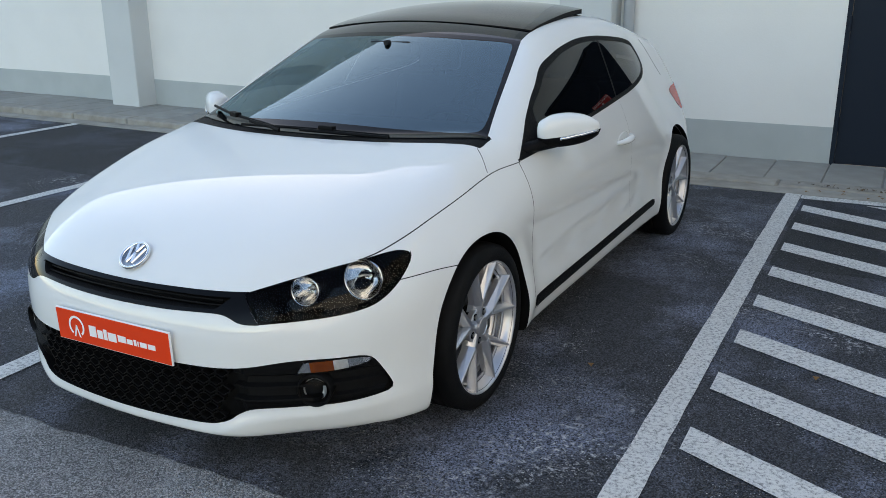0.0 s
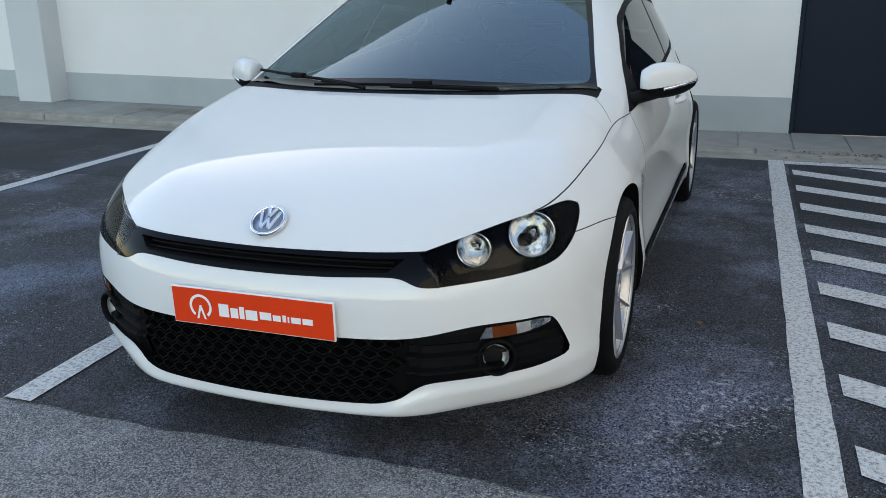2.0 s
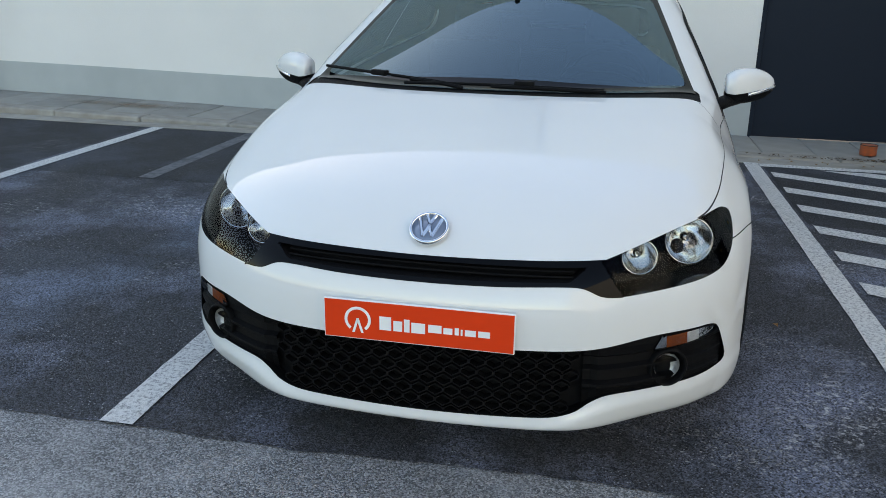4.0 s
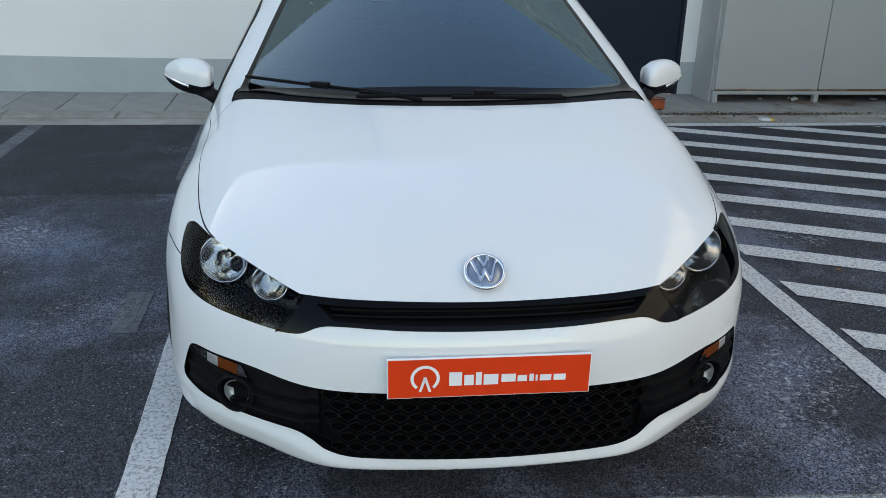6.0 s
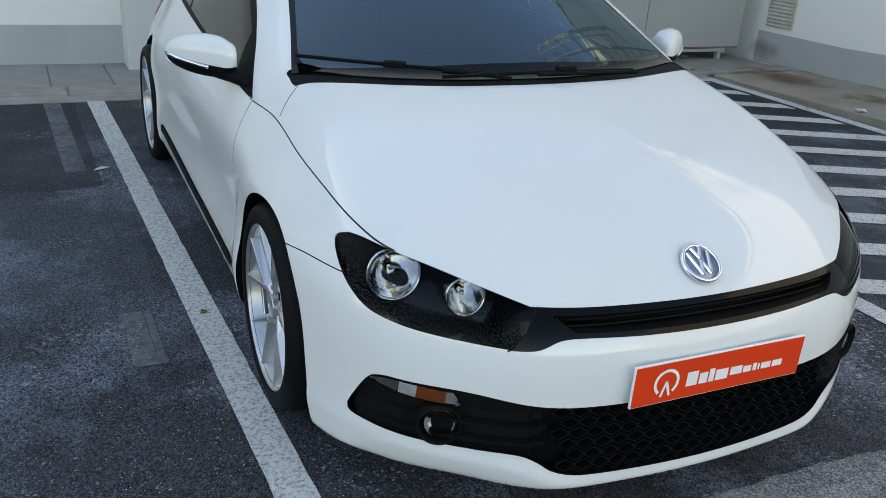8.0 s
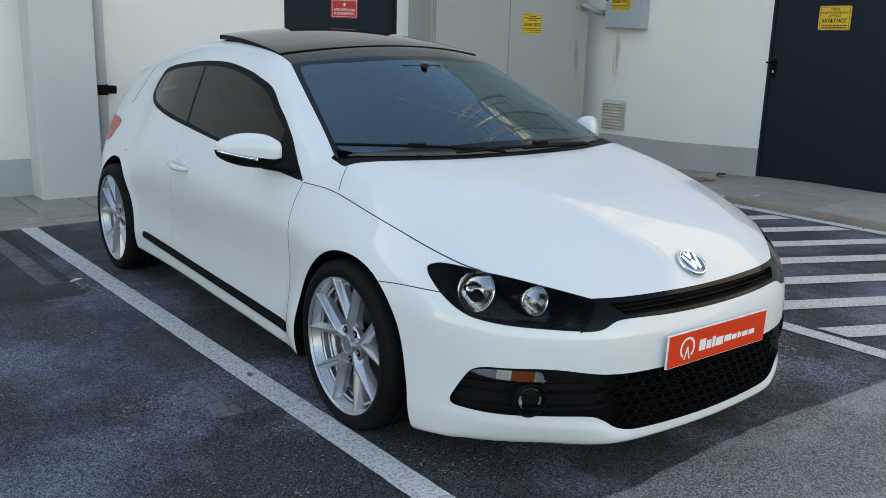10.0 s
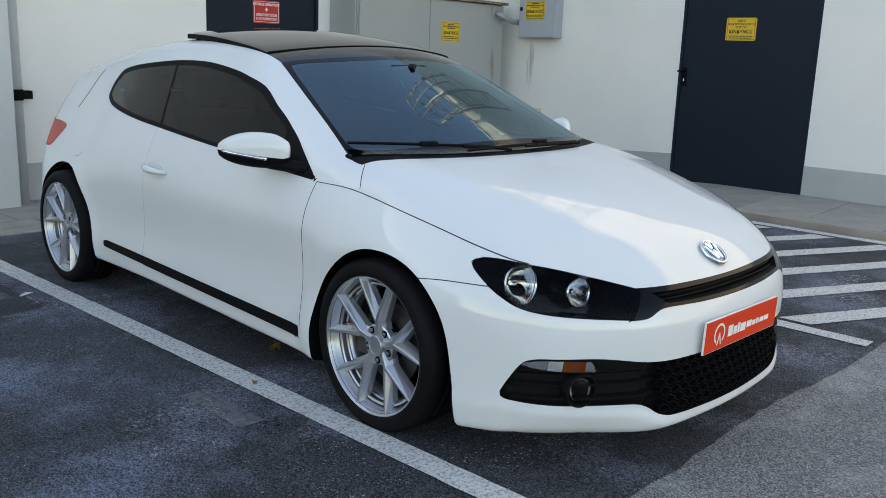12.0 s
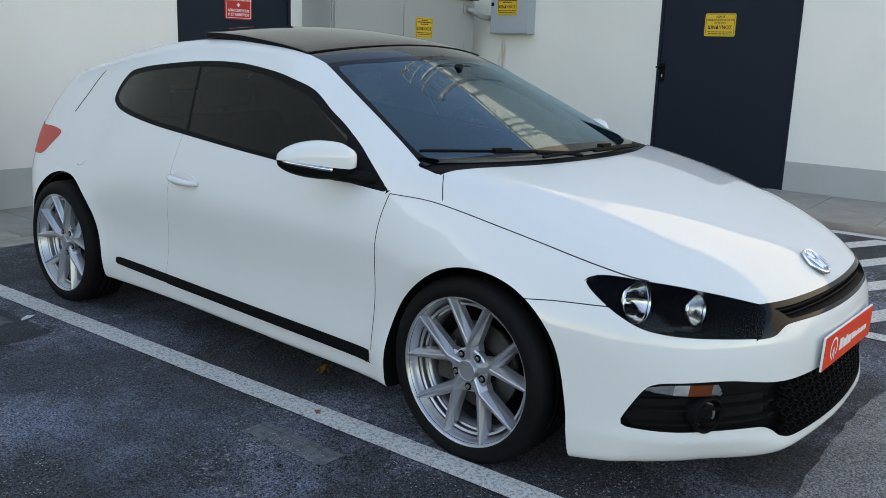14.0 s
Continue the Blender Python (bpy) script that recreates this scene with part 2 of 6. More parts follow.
def body_field(x, y, z):
    """Below 0 inside the body, above 0 outside."""
    ax = np.abs(x)
    crease = np.interp(y, [-0.8, -0.5, -0.1, 0.3], [0.40, 0.50, 0.57, 0.62])
    fold = 0.10 * 0.02 * np.log1p(np.exp(np.clip((ax - crease) / 0.02, -30, 30)))
    hood = (z - (hood_line(y) - hood_drop(y) * x * x - fold)) * 0.95
    yy = y - 0.30 * x * x
    screen = (z - (screen_line(yy) - roof_drop(yy) * x * x)) * 0.9
    top = -soft_max(-hood, -screen, 0.008)
    flare = 0.0
    for hy, hz in (FRONT_HUB, REAR_HUB):
        flare = flare + 0.012 * np.exp(-((np.hypot(y - hy, z - hz) - 0.36) / 0.06) ** 2)
    low = ax - (side_width(y) + side_bulge(z) + flare)
    zb = z - belt_height(y)
    lean = np.interp(y, [0.1, 0.65], [0.80, 0.50])
    high = (ax - (belt_width(y) - lean * zb - 0.09 * zb * zb)) / np.sqrt(1 + lean * lean)
    side = soft_max(low, high, 0.05)
    sweep = nose_sweep(x)
    step = np.clip((lip_height(ax) + 0.014 - z) / 0.046, 0, 1)
    lip = 0.015 * step * step * (3 - 2 * step) * np.clip((z - 0.08) / 0.08, 0, 1)
    corner = np.clip((ax - 0.38) / 0.25, 0, 1)
    corner = corner * corner * (3 - 2 * corner) * np.clip((-0.40 - y) / 0.15, 0, 1)
    tuck = 0.034 * corner * np.clip((0.27 - z) / 0.10, 0, 1)
    front = (nose_line(z) - lip + tuck + sweep - y) / np.sqrt(1 + (np.abs(x) / 0.86) ** 6 * 3.2)
    rear = (y - tail_line(z) + 0.20 * x * x + 0.52 * x ** 6)
    round_top = 0.05 + 0.04 / (1 + np.exp(-(y - 0.45) / 0.1))
    f = soft_max(top, side, round_top)
    f = soft_max(f, front, 0.06)
    f = soft_max(f, rear, 0.10)
    return soft_max(f, sill_height(y) + 0.005 * corner - z, 0.03)


def body_grid(around=360, step=0.012):
    """Points, normals and triangles of the body's skin."""
    y0, y1, zc = -0.30, 2.85, 0.445
    mid = np.arange(y0, y1 + 1e-6, step)
    fa, ra = np.radians(np.linspace(1.0, 90, 84)), np.radians(np.linspace(90, 3, 30))
    rows = [(y0, a, -1) for a in fa[:-1]] + [(y, math.pi / 2, 1) for y in mid] + [(y1, a, 1) for a in ra[1:]]
    oy, an, sg = (np.array(c, float)[:, None] for c in zip(*rows))
    ph = np.linspace(0, 2 * math.pi, around, endpoint=False)[None, :]
    dx, dz, dy = np.sin(an) * np.sin(ph), -np.sin(an) * np.cos(ph), sg * np.cos(an) + 0 * ph
    lo, hi = np.full(dx.shape, 0.05), np.full(dx.shape, 1.6)
    for _ in range(26):
        m = (lo + hi) / 2
        out = body_field(m * dx, oy + m * dy, zc + m * dz) > 0
        hi, lo = np.where(out, m, hi), np.where(out, lo, m)
    p = np.stack([hi * dx, oy + hi * dy, zc + hi * dz], -1).reshape(-1, 3)
    e = 0.003
    n = np.stack([body_field(*(p + e * k).T) - body_field(*(p - e * k).T) for k in np.eye(3)], -1)
    n /= np.linalg.norm(n, axis=1)[:, None]
    r, c = np.meshgrid(np.arange(len(rows) - 1), np.arange(around), indexing="ij")
    a, b = r * around + c, r * around + (c + 1) % around
    q = np.stack([a, b, b + around, a + around], -1).reshape(-1, 4)
    ends = [[len(rows) * around - around + k, len(rows) * around - around + (k + 1) % around, len(rows) * around - around] for k in range(1, around - 1)]
    ends += [[(k + 1) % around, k, 0] for k in range(1, around - 1)]
    return p, n, np.concatenate([q[:, [0, 1, 2]], q[:, [0, 2, 3]], np.array(ends)])[:, ::-1]

# ---- the yard ----
SITE = pose(0, 0, 0, 0, 0, 0.75)
KERB_Y, WALL_Y, KERB_X, WALL_X = 4.13, 5.14, 4.43, 5.60
NORTH_TOP, EAST_TOP = 6.4, 5.8


def asphalt(name, dark, light, speck, patch, plain=0.72, worn=(1.3, 1.4, 1.55)):
    """Rolled asphalt: stones in binder, large worn patches and pale scuffs."""
    m = material(name, dark, 0.82)
    nt = m.node_tree
    b = nt.nodes["Principled BSDF"]
    co = nt.nodes.new("ShaderNodeTexCoord").outputs["Object"]

    def noise_node(scale, detail, rough=0.6):
        n = nt.nodes.new("ShaderNodeTexNoise")
        n.inputs["Scale"].default_value, n.inputs["Detail"].default_value, n.inputs["Roughness"].default_value = scale, detail, rough
        nt.links.new(co, n.inputs["Vector"])
        return n.outputs[0]

    def ramp(src, p0, p1, c0, c1):
        r = nt.nodes.new("ShaderNodeValToRGB")
        r.color_ramp.elements[0].position, r.color_ramp.elements[1].position = p0, p1
        r.color_ramp.elements[0].color, r.color_ramp.elements[1].color = (*c0, 1), (*c1, 1)
        nt.links.new(src, r.inputs[0])
        return r.outputs[0]

    def mix(fac, a, c):
        x = nt.nodes.new("ShaderNodeMix")
        x.data_type = "RGBA"
        nt.links.new(fac, x.inputs["Factor"]); nt.links.new(a, x.inputs["A"]); nt.links.new(c, x.inputs["B"])
        return x.outputs["Result"]

    def times(a, c):
        x = nt.nodes.new("ShaderNodeMath"); x.operation = "MULTIPLY"
        nt.links.new(a, x.inputs[0]); nt.links.new(c, x.inputs[1])
        return x.outputs[0]
    vor = nt.nodes.new("ShaderNodeTexVoronoi")
    vor.inputs["Scale"].default_value = 210
    nt.links.new(co, vor.inputs["Vector"])
    stones = ramp(vor.outputs["Color"], 0.30, 1.0, [c * 0.35 for c in dark], [c * plain for c in light])
    base = mix(ramp(noise_node(1.3, 7, 0.62), 0.48, 0.64, (0, 0, 0), (1, 1, 1)), stones, ramp(vor.outputs["Color"], 0.2, 0.95, [c * 0.9 for c in dark], [c * k for c, k in zip(light, worn)]))
    grey = nt.nodes.new("ShaderNodeRGB"); grey.outputs[0].default_value = (*speck, 1)
    scuff = times(ramp(noise_node(1.15, 3), 0.60 - patch, 0.74 - patch, (0, 0, 0), (1, 1, 1)), ramp(noise_node(38, 6, 0.75), 0.54, 0.62, (0, 0, 0), (1, 1, 1)))
    chip = nt.nodes.new("ShaderNodeTexVoronoi")
    chip.inputs["Scale"].default_value = 120
    nt.links.new(co, chip.inputs["Vector"])
    grit = times(ramp(chip.outputs["Distance"], 0.24, 0.34, (0.9, 0.9, 0.9), (0, 0, 0)), ramp(chip.outputs["Color"], 0.72, 0.80, (0, 0, 0), (1, 1, 1)))
    out = mix(scuff, mix(times(grit, ramp(noise_node(2.3, 3), 0.42, 0.62, (0.1, 0.1, 0.1), (1, 1, 1))), base, grey.outputs[0]), grey.outputs[0])
    nt.links.new(out, b.inputs["Base Color"])
    bp = nt.nodes.new("ShaderNodeBump")
    bp.inputs["Strength"].default_value, bp.inputs["Distance"].default_value = 0.7, 0.006
    nt.links.new(vor.outputs["Distance"], bp.inputs["Height"]); bp.invert = True
    nt.links.new(bp.outputs[0], b.inputs["Normal"])
    return m


ASPHALT = asphalt("dark_sealed_asphalt", (0.0155, 0.0168, 0.0210), (0.205, 0.216, 0.258), (0.52, 0.52, 0.53), 0.05, 0.48, (1.40, 1.46, 1.62))
ASPHALT_OLD = asphalt("grey_worn_asphalt", (0.26, 0.26, 0.262), (0.50, 0.50, 0.50), (0.50, 0.50, 0.50), -0.1, 0.9, (1.08, 1.08, 1.08))
ASPHALT_NEW = asphalt("fresh_black_seal", (0.012, 0.0132, 0.017), (0.066, 0.071, 0.084), (0.24, 0.245, 0.25), 0.0)
ASPHALT_BLUE = asphalt("blue_grey_seal", (0.030, 0.035, 0.046), (0.215, 0.242, 0.300), (0.36, 0.37, 0.39), -0.05, 0.55, (1.15, 1.2, 1.3))
ASPHALT_FAR = asphalt("dark_yard_asphalt", (0.022, 0.022, 0.023), (0.06, 0.06, 0.06), (0.10, 0.10, 0.10), -0.1)
LINE_PAINT = material("worn_white_road_paint", (0.69, 0.68, 0.655), 0.8, second=(0.20, 0.20, 0.20), scale=620, bump=0.9, bump_scale=240, contrast=(0.39, 0.51), detail=2)
LINE_GHOST = material("blacked_out_road_line", (0.17, 0.173, 0.18), 0.85, second=(0.050, 0.052, 0.058), scale=30, bump=0.7, bump_scale=170, contrast=(0.35, 0.65))
WALL_WHITE = material("white_painted_render", (0.86, 0.84, 0.79), 0.85, spread=0.07, scale=1.6, bump=0.35, bump_scale=90, detail=8)
WALL_GREY = material("grey_painted_dado", (0.47, 0.50, 0.485), 0.8, spread=0.14, scale=3.0, bump=0.3, bump_scale=120)
DADO_EAST = material("grey_brown_dado", (0.46, 0.47, 0.455), 0.8, second=(0.41, 0.405, 0.385), scale=2.4, bump=0.3, bump_scale=120, contrast=(0.38, 0.62))
CONCRETE = material("pavement_concrete", (0.37, 0.355, 0.32), 0.9, second=(0.25, 0.235, 0.205), scale=5.0, bump=0.5, bump_scale=150, per_piece=0.1, contrast=(0.3, 0.7))
KERB_STONE = material("kerb_concrete", (0.40, 0.375, 0.33), 0.9, second=(0.24, 0.215, 0.18), scale=7.0, bump=0.5, bump_scale=120, per_piece=0.08)
STAINED = material("stained_concrete", (0.40, 0.35, 0.285), 0.9, second=(0.27, 0.215, 0.16), scale=2.6, bump=0.5, bump_scale=120, contrast=(0.36, 0.62), detail=9)
DOOR_BLUE = material("dark_blue_door_paint", (0.0125, 0.0195, 0.031), 0.55, spec=0.15, spread=0.12, scale=1.5, bump=0.1, bump_scale=300)
CABINET = material("grey_cabinet_paint", (0.40, 0.405, 0.385), 0.45, spread=0.07, scale=1.3, bump=0.06, bump_scale=8)
RUST = material("rust", (0.16, 0.07, 0.03), 0.9, second=(0.30, 0.24, 0.18), scale=26, bump=0.6, bump_scale=90, contrast=(0.4, 0.6))
BOX_GREY = material("grey_meter_box", (0.40, 0.44, 0.47), 0.5, spread=0.05)
PIPE_WHITE = material("white_plastic_pipe", (0.62, 0.65, 0.68), 0.4, spread=0.06)
VENT_WHITE = material("dusty_white_vent", (0.66, 0.63, 0.56), 0.6, second=(0.42, 0.33, 0.24), scale=9, contrast=(0.3, 0.55))
SIGN_YELLOW = material("yellow_sign", (0.80, 0.50, 0.02), 0.5, spread=0.05)
SIGN_RED = material("red_sign", (0.55, 0.025, 0.02), 0.5, spread=0.05)
SIGN_BLACK = material("black_print", (0.02, 0.02, 0.02), 0.6)
LITTER = material("white_litter", (0.7, 0.7, 0.68), 0.8, spread=0.1, scale=60)
LEAF = material("dry_leaf", (0.30, 0.15, 0.04), 0.8, spread=0.5, scale=90)
GALV = material("galvanised_steel", (0.5, 0.5, 0.48), 0.5, 0.6, spread=0.2)

rise = lambda x: 0.004 * max(0.0, -2.6 - x)
pave = spline([(-14, 0.125), (-9, 0.11), (-6.6, 0.094), (-5.5, 0.08), (-4.5, 0.066), (-3.4, 0.045), (-2.3, 0.03), (-1.3, 0.022), (0.5, 0.02), (2.0, 0.02), (5.6, 0.02)])
pave_side = lambda y: 0.021 + 0.066 * min(1.0, max(0.0, (3.6 - y) / 1.6))


def setting(name, bm, mat, label, m=SITE):
    ob = part(name, bm, mat, None, label)
    ob.matrix_world = m
    return tagged(ob, kind="structure")


def piece(name, mesh, parent, m):
    ob = new(name, mesh)
    ob.parent = parent
    ob.matrix_local = m
    return ob


def sheet(xs, ys, height, edge=None):
    """A sheet over a grid; edge moves its first row."""
    bm = bmesh.new()
    rows = [[bm.verts.new((x, (edge(x) if edge and j == 0 else y), height(x))) for x in xs] for j, y in enumerate(ys)]
    for a, b in zip(rows, rows[1:]):
        for i in range(len(xs) - 1):
            bm.faces.new((a[i], a[i + 1], b[i + 1], b[i]))
    return bm


setting("ground", sheet([-300, -60, -14, -9, -6, -4, -2.6, 0, 4.4, 60, 300], [-300, -60, -14, 4.2, 300], lambda x: rise(max(x, -14)) - 0.012), ASPHALT_FAR, "dark asphalt ground reaching to the horizon")
setting("road", sheet([-22, -14, -9, -6, -4, -2.6, 0, 4.4], [-6.3, -4, 4.2], lambda x: rise(max(x, -14))), ASPHALT_OLD, "grey worn asphalt lane in front of the bays")
ragged = lambda x: -0.862 + 0.028 * noise.noise((x * 1.3, 0, 0)) + 0.012 * noise.noise((x * 7, 3, 0)) + 0.006 * noise.noise((x * 31, 5, 0)) - 0.02 * x * (x > 0)
setting("parking_bays", sheet([-14 + 0.03 * i for i in range(612)], [-0.845, -0.5, 4.2], lambda x: rise(x) + 0.004, ragged), ASPHALT, "dark sealed asphalt of the parking bays")


SEAL_PATCHES = ((-1.75, -1.06, 0.66, 2.04), (-3.3, -1.55, -0.35, 0.62))


def strip(name, pts, mat, label, z=0.0088):
    bm = bmesh.new()
    bm.faces.new([bm.verts.new((x, y, rise(x) + z)) for x, y in pts])
    bmesh.ops.recalc_face_normals(bm, faces=bm.faces)
    if bm.faces[:][0].normal.z < 0:
        bmesh.ops.reverse_faces(bm, faces=bm.faces)
    return setting(name, bm, mat, label)


def long_line(x0, x1, y0, y1, wob=0.004):
    """The outline of a painted line with slightly uneven edges."""
    n = 60
    a = [(x0 + wob * noise.noise((i * 0.9, x0, 0)), y0 + (y1 - y0) * i / n) for i in range(n + 1)]
    b = [(x1 + wob * noise.noise((i * 0.9, x1, 4)), y0 + (y1 - y0) * i / n) for i in range(n + 1)]
    return a + b[::-1]


for k, (x0, lean) in enumerate(((1.468, 0.0), (-0.985, -0.062), (-3.47, 0.05), (-5.97, 0.04), (-8.4, 0.0))):
    strip("bay_line", [(x + lean * (y + 0.86) / 4.7, y) for x, y in long_line(x0, x0 + 0.108, -0.865 + 0.005 * k, 3.94)], LINE_PAINT, "worn white painted bay line")
strip("old_line", [(x - 0.02 * (y - 2.4), y) for x, y in long_line(-1.285, -1.182, 2.40, 3.93)], LINE_GHOST, "old bay line blacked out with sealer", 0.007)


def clip(poly, axis, value, keep_less):
    out = []
    for p, q in zip(poly, poly[1:] + poly[:1]):
        a, b = ((p[axis] <= value) == keep_less), ((q[axis] <= value) == keep_less)
        if a:
            out.append(p)
        if a != b:
            t = (value - p[axis]) / (q[axis] - p[axis])
            out.append((p[0] + t * (q[0] - p[0]), p[1] + t * (q[1] - p[1])))
    return out


hatch = [(1.621, -0.85), (4.16, 3.76)]
for k in range(-4, 12):
    y0, m = 0.122 + 0.4975 * k, -0.472
    n = 40
    up = [(1.621 + 2.54 * i / n, y0 + m * 2.54 * i / n + 0.004 * noise.noise((i * 0.7, k, 0))) for i in range(n + 1)]
    dn = [(x, y - 0.168 + 0.004 * noise.noise((i * 0.7, k, 7))) for i, (x, y) in enumerate(up)]
    poly = up + dn[::-1]
    for axis, value, less in ((1, hatch[0][1], False), (1, hatch[1][1], True)):
        poly = clip(poly, axis, value, less) if poly else poly
    if len(poly) > 2:
        strip("hatch_stripe", poly, LINE_PAINT, "worn white diagonal stripe of the no-parking area")
strip("hatch_border", long_line(4.21, 4.32, -0.85, 3.80), LINE_PAINT, "worn white border line of the no-parking area")
strip("hatch_border", [(1.58, 3.80), (4.32, 3.80), (4.32, 3.91), (1.58, 3.91)], LINE_PAINT, "worn white border line of the no-parking area", 0.0083)

# kerbs and pavements: beds below, pieces on top further down
bed = bmesh.new()
for i in range(64):
    x0, x1 = -14 + 0.305 * i, -14 + 0.305 * (i + 1)
    add_box(bed, (x0, KERB_Y + 0.02, -0.3), (x1, WALL_Y, pave((x0 + x1) / 2) - 0.012))
pavement = setting("pavement", bed, CONCRETE, "concrete slab pavement along the wall")
gut = bmesh.new()
for i in range(64):
    x0, x1 = -14 + 0.287 * i, -14 + 0.287 * (i + 1)
    add_box(gut, (x0, 3.925, -0.1), (x1, KERB_Y, rise(x0) + 0.009))
setting("gutter", gut, KERB_STONE, "pale concrete gutter strip beside the kerb")
side_bed = bmesh.new()
ys = [-14 + 0.4 * i for i in range(46)]
va = [side_bed.verts.new((KERB_X, y, 0.5 * pave_side(y) + 0.008)) for y in ys]
vb = [side_bed.verts.new((WALL_X, y, pave_side(y) + 0.004)) for y in ys]
vc = [side_bed.verts.new((KERB_X, y, -0.1)) for y in ys]
for i in range(len(ys) - 1):
    side_bed.faces.new((va[i], vb[i], vb[i + 1], va[i + 1]))
    side_bed.faces.new((vc[i], va[i], va[i + 1], vc[i + 1]))
side_pave = setting("pavement_side", side_bed, STAINED, "stained concrete pavement with rust and dirt")

# walls with their door openings
D1 = (1.655, 2.945, 2.25)
D2 = (1.10, 2.505, 2.20)
w = bmesh.new()
add_box(w, (-30, WALL_Y, -0.3), (D1[0], WALL_Y + 0.3, NORTH_TOP))
add_box(w, (D1[1], WALL_Y, -0.3), (WALL_X + 0.3, WALL_Y + 0.3, NORTH_TOP))
add_box(w, (D1[0], WALL_Y, D1[2]), (D1[1], WALL_Y + 0.3, NORTH_TOP))
setting("wall_north", w, WALL_WHITE, "white painted rendered wall")
w = bmesh.new()
add_box(w, (WALL_X, -14, -0.3), (WALL_X + 0.3, D2[0], EAST_TOP))
add_box(w, (WALL_X, D2[1], -0.3), (WALL_X + 0.3, WALL_Y, EAST_TOP))
add_box(w, (WALL_X, D2[0], D2[2]), (WALL_X + 0.3, D2[1], EAST_TOP))
add_box(w, (WALL_X - 0.05, -14, EAST_TOP), (WALL_X + 0.35, WALL_Y, EAST_TOP + 0.08), 0.01)
setting("wall_east", w, WALL_WHITE, "white painted rendered wall with a coping")
for x0, x1 in ((-30, -6.33), (-5.89, -0.66), (-0.18, D1[0]), (D1[1], WALL_X)):
    w = bmesh.new()
    n = max(1, int((x1 - x0) / 0.5))
    low = [pave(max(x0 + (x1 - x0) * i / n, -14)) for i in range(n + 1)]
    rows = [[w.verts.new((x0 + (x1 - x0) * i / n, WALL_Y - 0.004, low[i] + h)) for i in range(n + 1)] for h in (-0.02, 0.30)]
    for i in range(n):
        w.faces.new((rows[0][i], rows[0][i + 1], rows[1][i + 1], rows[1][i]))
    setting("dado_north", w, WALL_GREY, "grey painted base of the wall")
for y0, y1 in ((-14, D2[0]), (D2[1], 4.7)):
    w = bmesh.new()
    n = max(1, int((y1 - y0) / 0.25))
    low = [pave_side(y0 + (y1 - y0) * i / n) for i in range(n + 1)]
    rows = [[w.verts.new((WALL_X - 0.004, y0 + (y1 - y0) * i / n, low[i] + h)) for i in range(n + 1)] for h in (-0.02, 0.295)]
    for i in range(n):
        w.faces.new((rows[0][i + 1], rows[0][i], rows[1][i], rows[1][i + 1]))
    setting("dado_east", w, DADO_EAST, "grey painted base of the side wall with brown wash")
for x0, wide in ((-12.0, 0.44), (-6.33, 0.44), (-0.66, 0.48)):
    setting("pillar", box((x0, 4.86, -0.2), (x0 + wide, WALL_Y + 0.05, NORTH_TOP - 0.45), 0.015), material("pillar_grey_render", (0.62, 0.635, 0.615), 0.85, spread=0.1, scale=1.4, bump=0.35, bump_scale=90), "pale grey rendered wall pillar")


def bars(bm, m, rows, t=0.002):
    """Plain bars on a sign: rows of (x0, x1, z0, z1)."""
    for x0, x1, z0, z1 in rows:
        add_box(bm, (x0, -t, z0), (x1, 0.0, z1), 0, m)
    return bm


def words(text, size, m, mat, parent, name="lettering"):
    """Flat raised lettering, standing in the x, z plane of m."""
    cu = bpy.data.curves.new(name, "FONT")
    cu.body, cu.size, cu.extrude, cu.align_x, cu.align_y, cu.offset = text, size, 0.0008, "CENTER", "CENTER", 0.018 * size
    tmp = bpy.data.objects.new(name, cu)
    me = bpy.data.meshes.new_from_object(tmp)
    bpy.data.objects.remove(tmp)
    bpy.data.curves.remove(cu)
    me.transform(m @ pose(0, 0, 0, 90, 0, 0))
    me.materials.append(mat)
    ob = new(name, me)
    ob.parent = parent
    return ob


def sign(label, w, h, m, face, ink, rows, lines=()):
    """A thin enamel sign, its face towards -y of m, centred."""
    s = thing("sign", label, "sign", at=m)
    plate = part("plate", prism([(x * (w / 2 - r) + r * math.cos(a), z * (h / 2 - r) + r * math.sin(a)) for r in (0.015,) for x, z, a0 in ((1, 1, 0), (-1, 1, 90), (-1, -1, 180), (1, -1, 270)) for a in (radians(a0), radians(a0 + 45), radians(a0 + 90))], 0.004, Matrix.Translation((0, -0.004, 0))), face, s)
    b = bmesh.new()
    t = 0.003
    fr = [(-w / 2 + 0.012, w / 2 - 0.012, h / 2 - 0.014, h / 2 - 0.012 + 0.001), (-w / 2 + 0.012, w / 2 - 0.012, -h / 2 + 0.011, -h / 2 + 0.014), (-w / 2 + 0.012, -w / 2 + 0.015, -h / 2 + 0.011, h / 2 - 0.011), (w / 2 - 0.015, w / 2 - 0.012, -h / 2 + 0.011, h / 2 - 0.011)]
    bars(b, Matrix.Translation((0, -0.004, 0)), fr + rows)
    part("print", b, ink, s, "plain printed bars")
    for text, z, size in lines:
        words(text, size, Matrix.Translation((0, -0.0045, z)), ink, s)
    return s


def text_bars(rows):
    """Lines of unreadable small print as broken bars."""
    out = []
    for width, z, h in rows:
        x = -width / 2
        while x < width / 2:
            run = random.uniform(0.018, 0.04)
            out.append((x, min(x + run, width / 2), z - h / 2, z + h / 2))
            x += run + 0.006
    return out


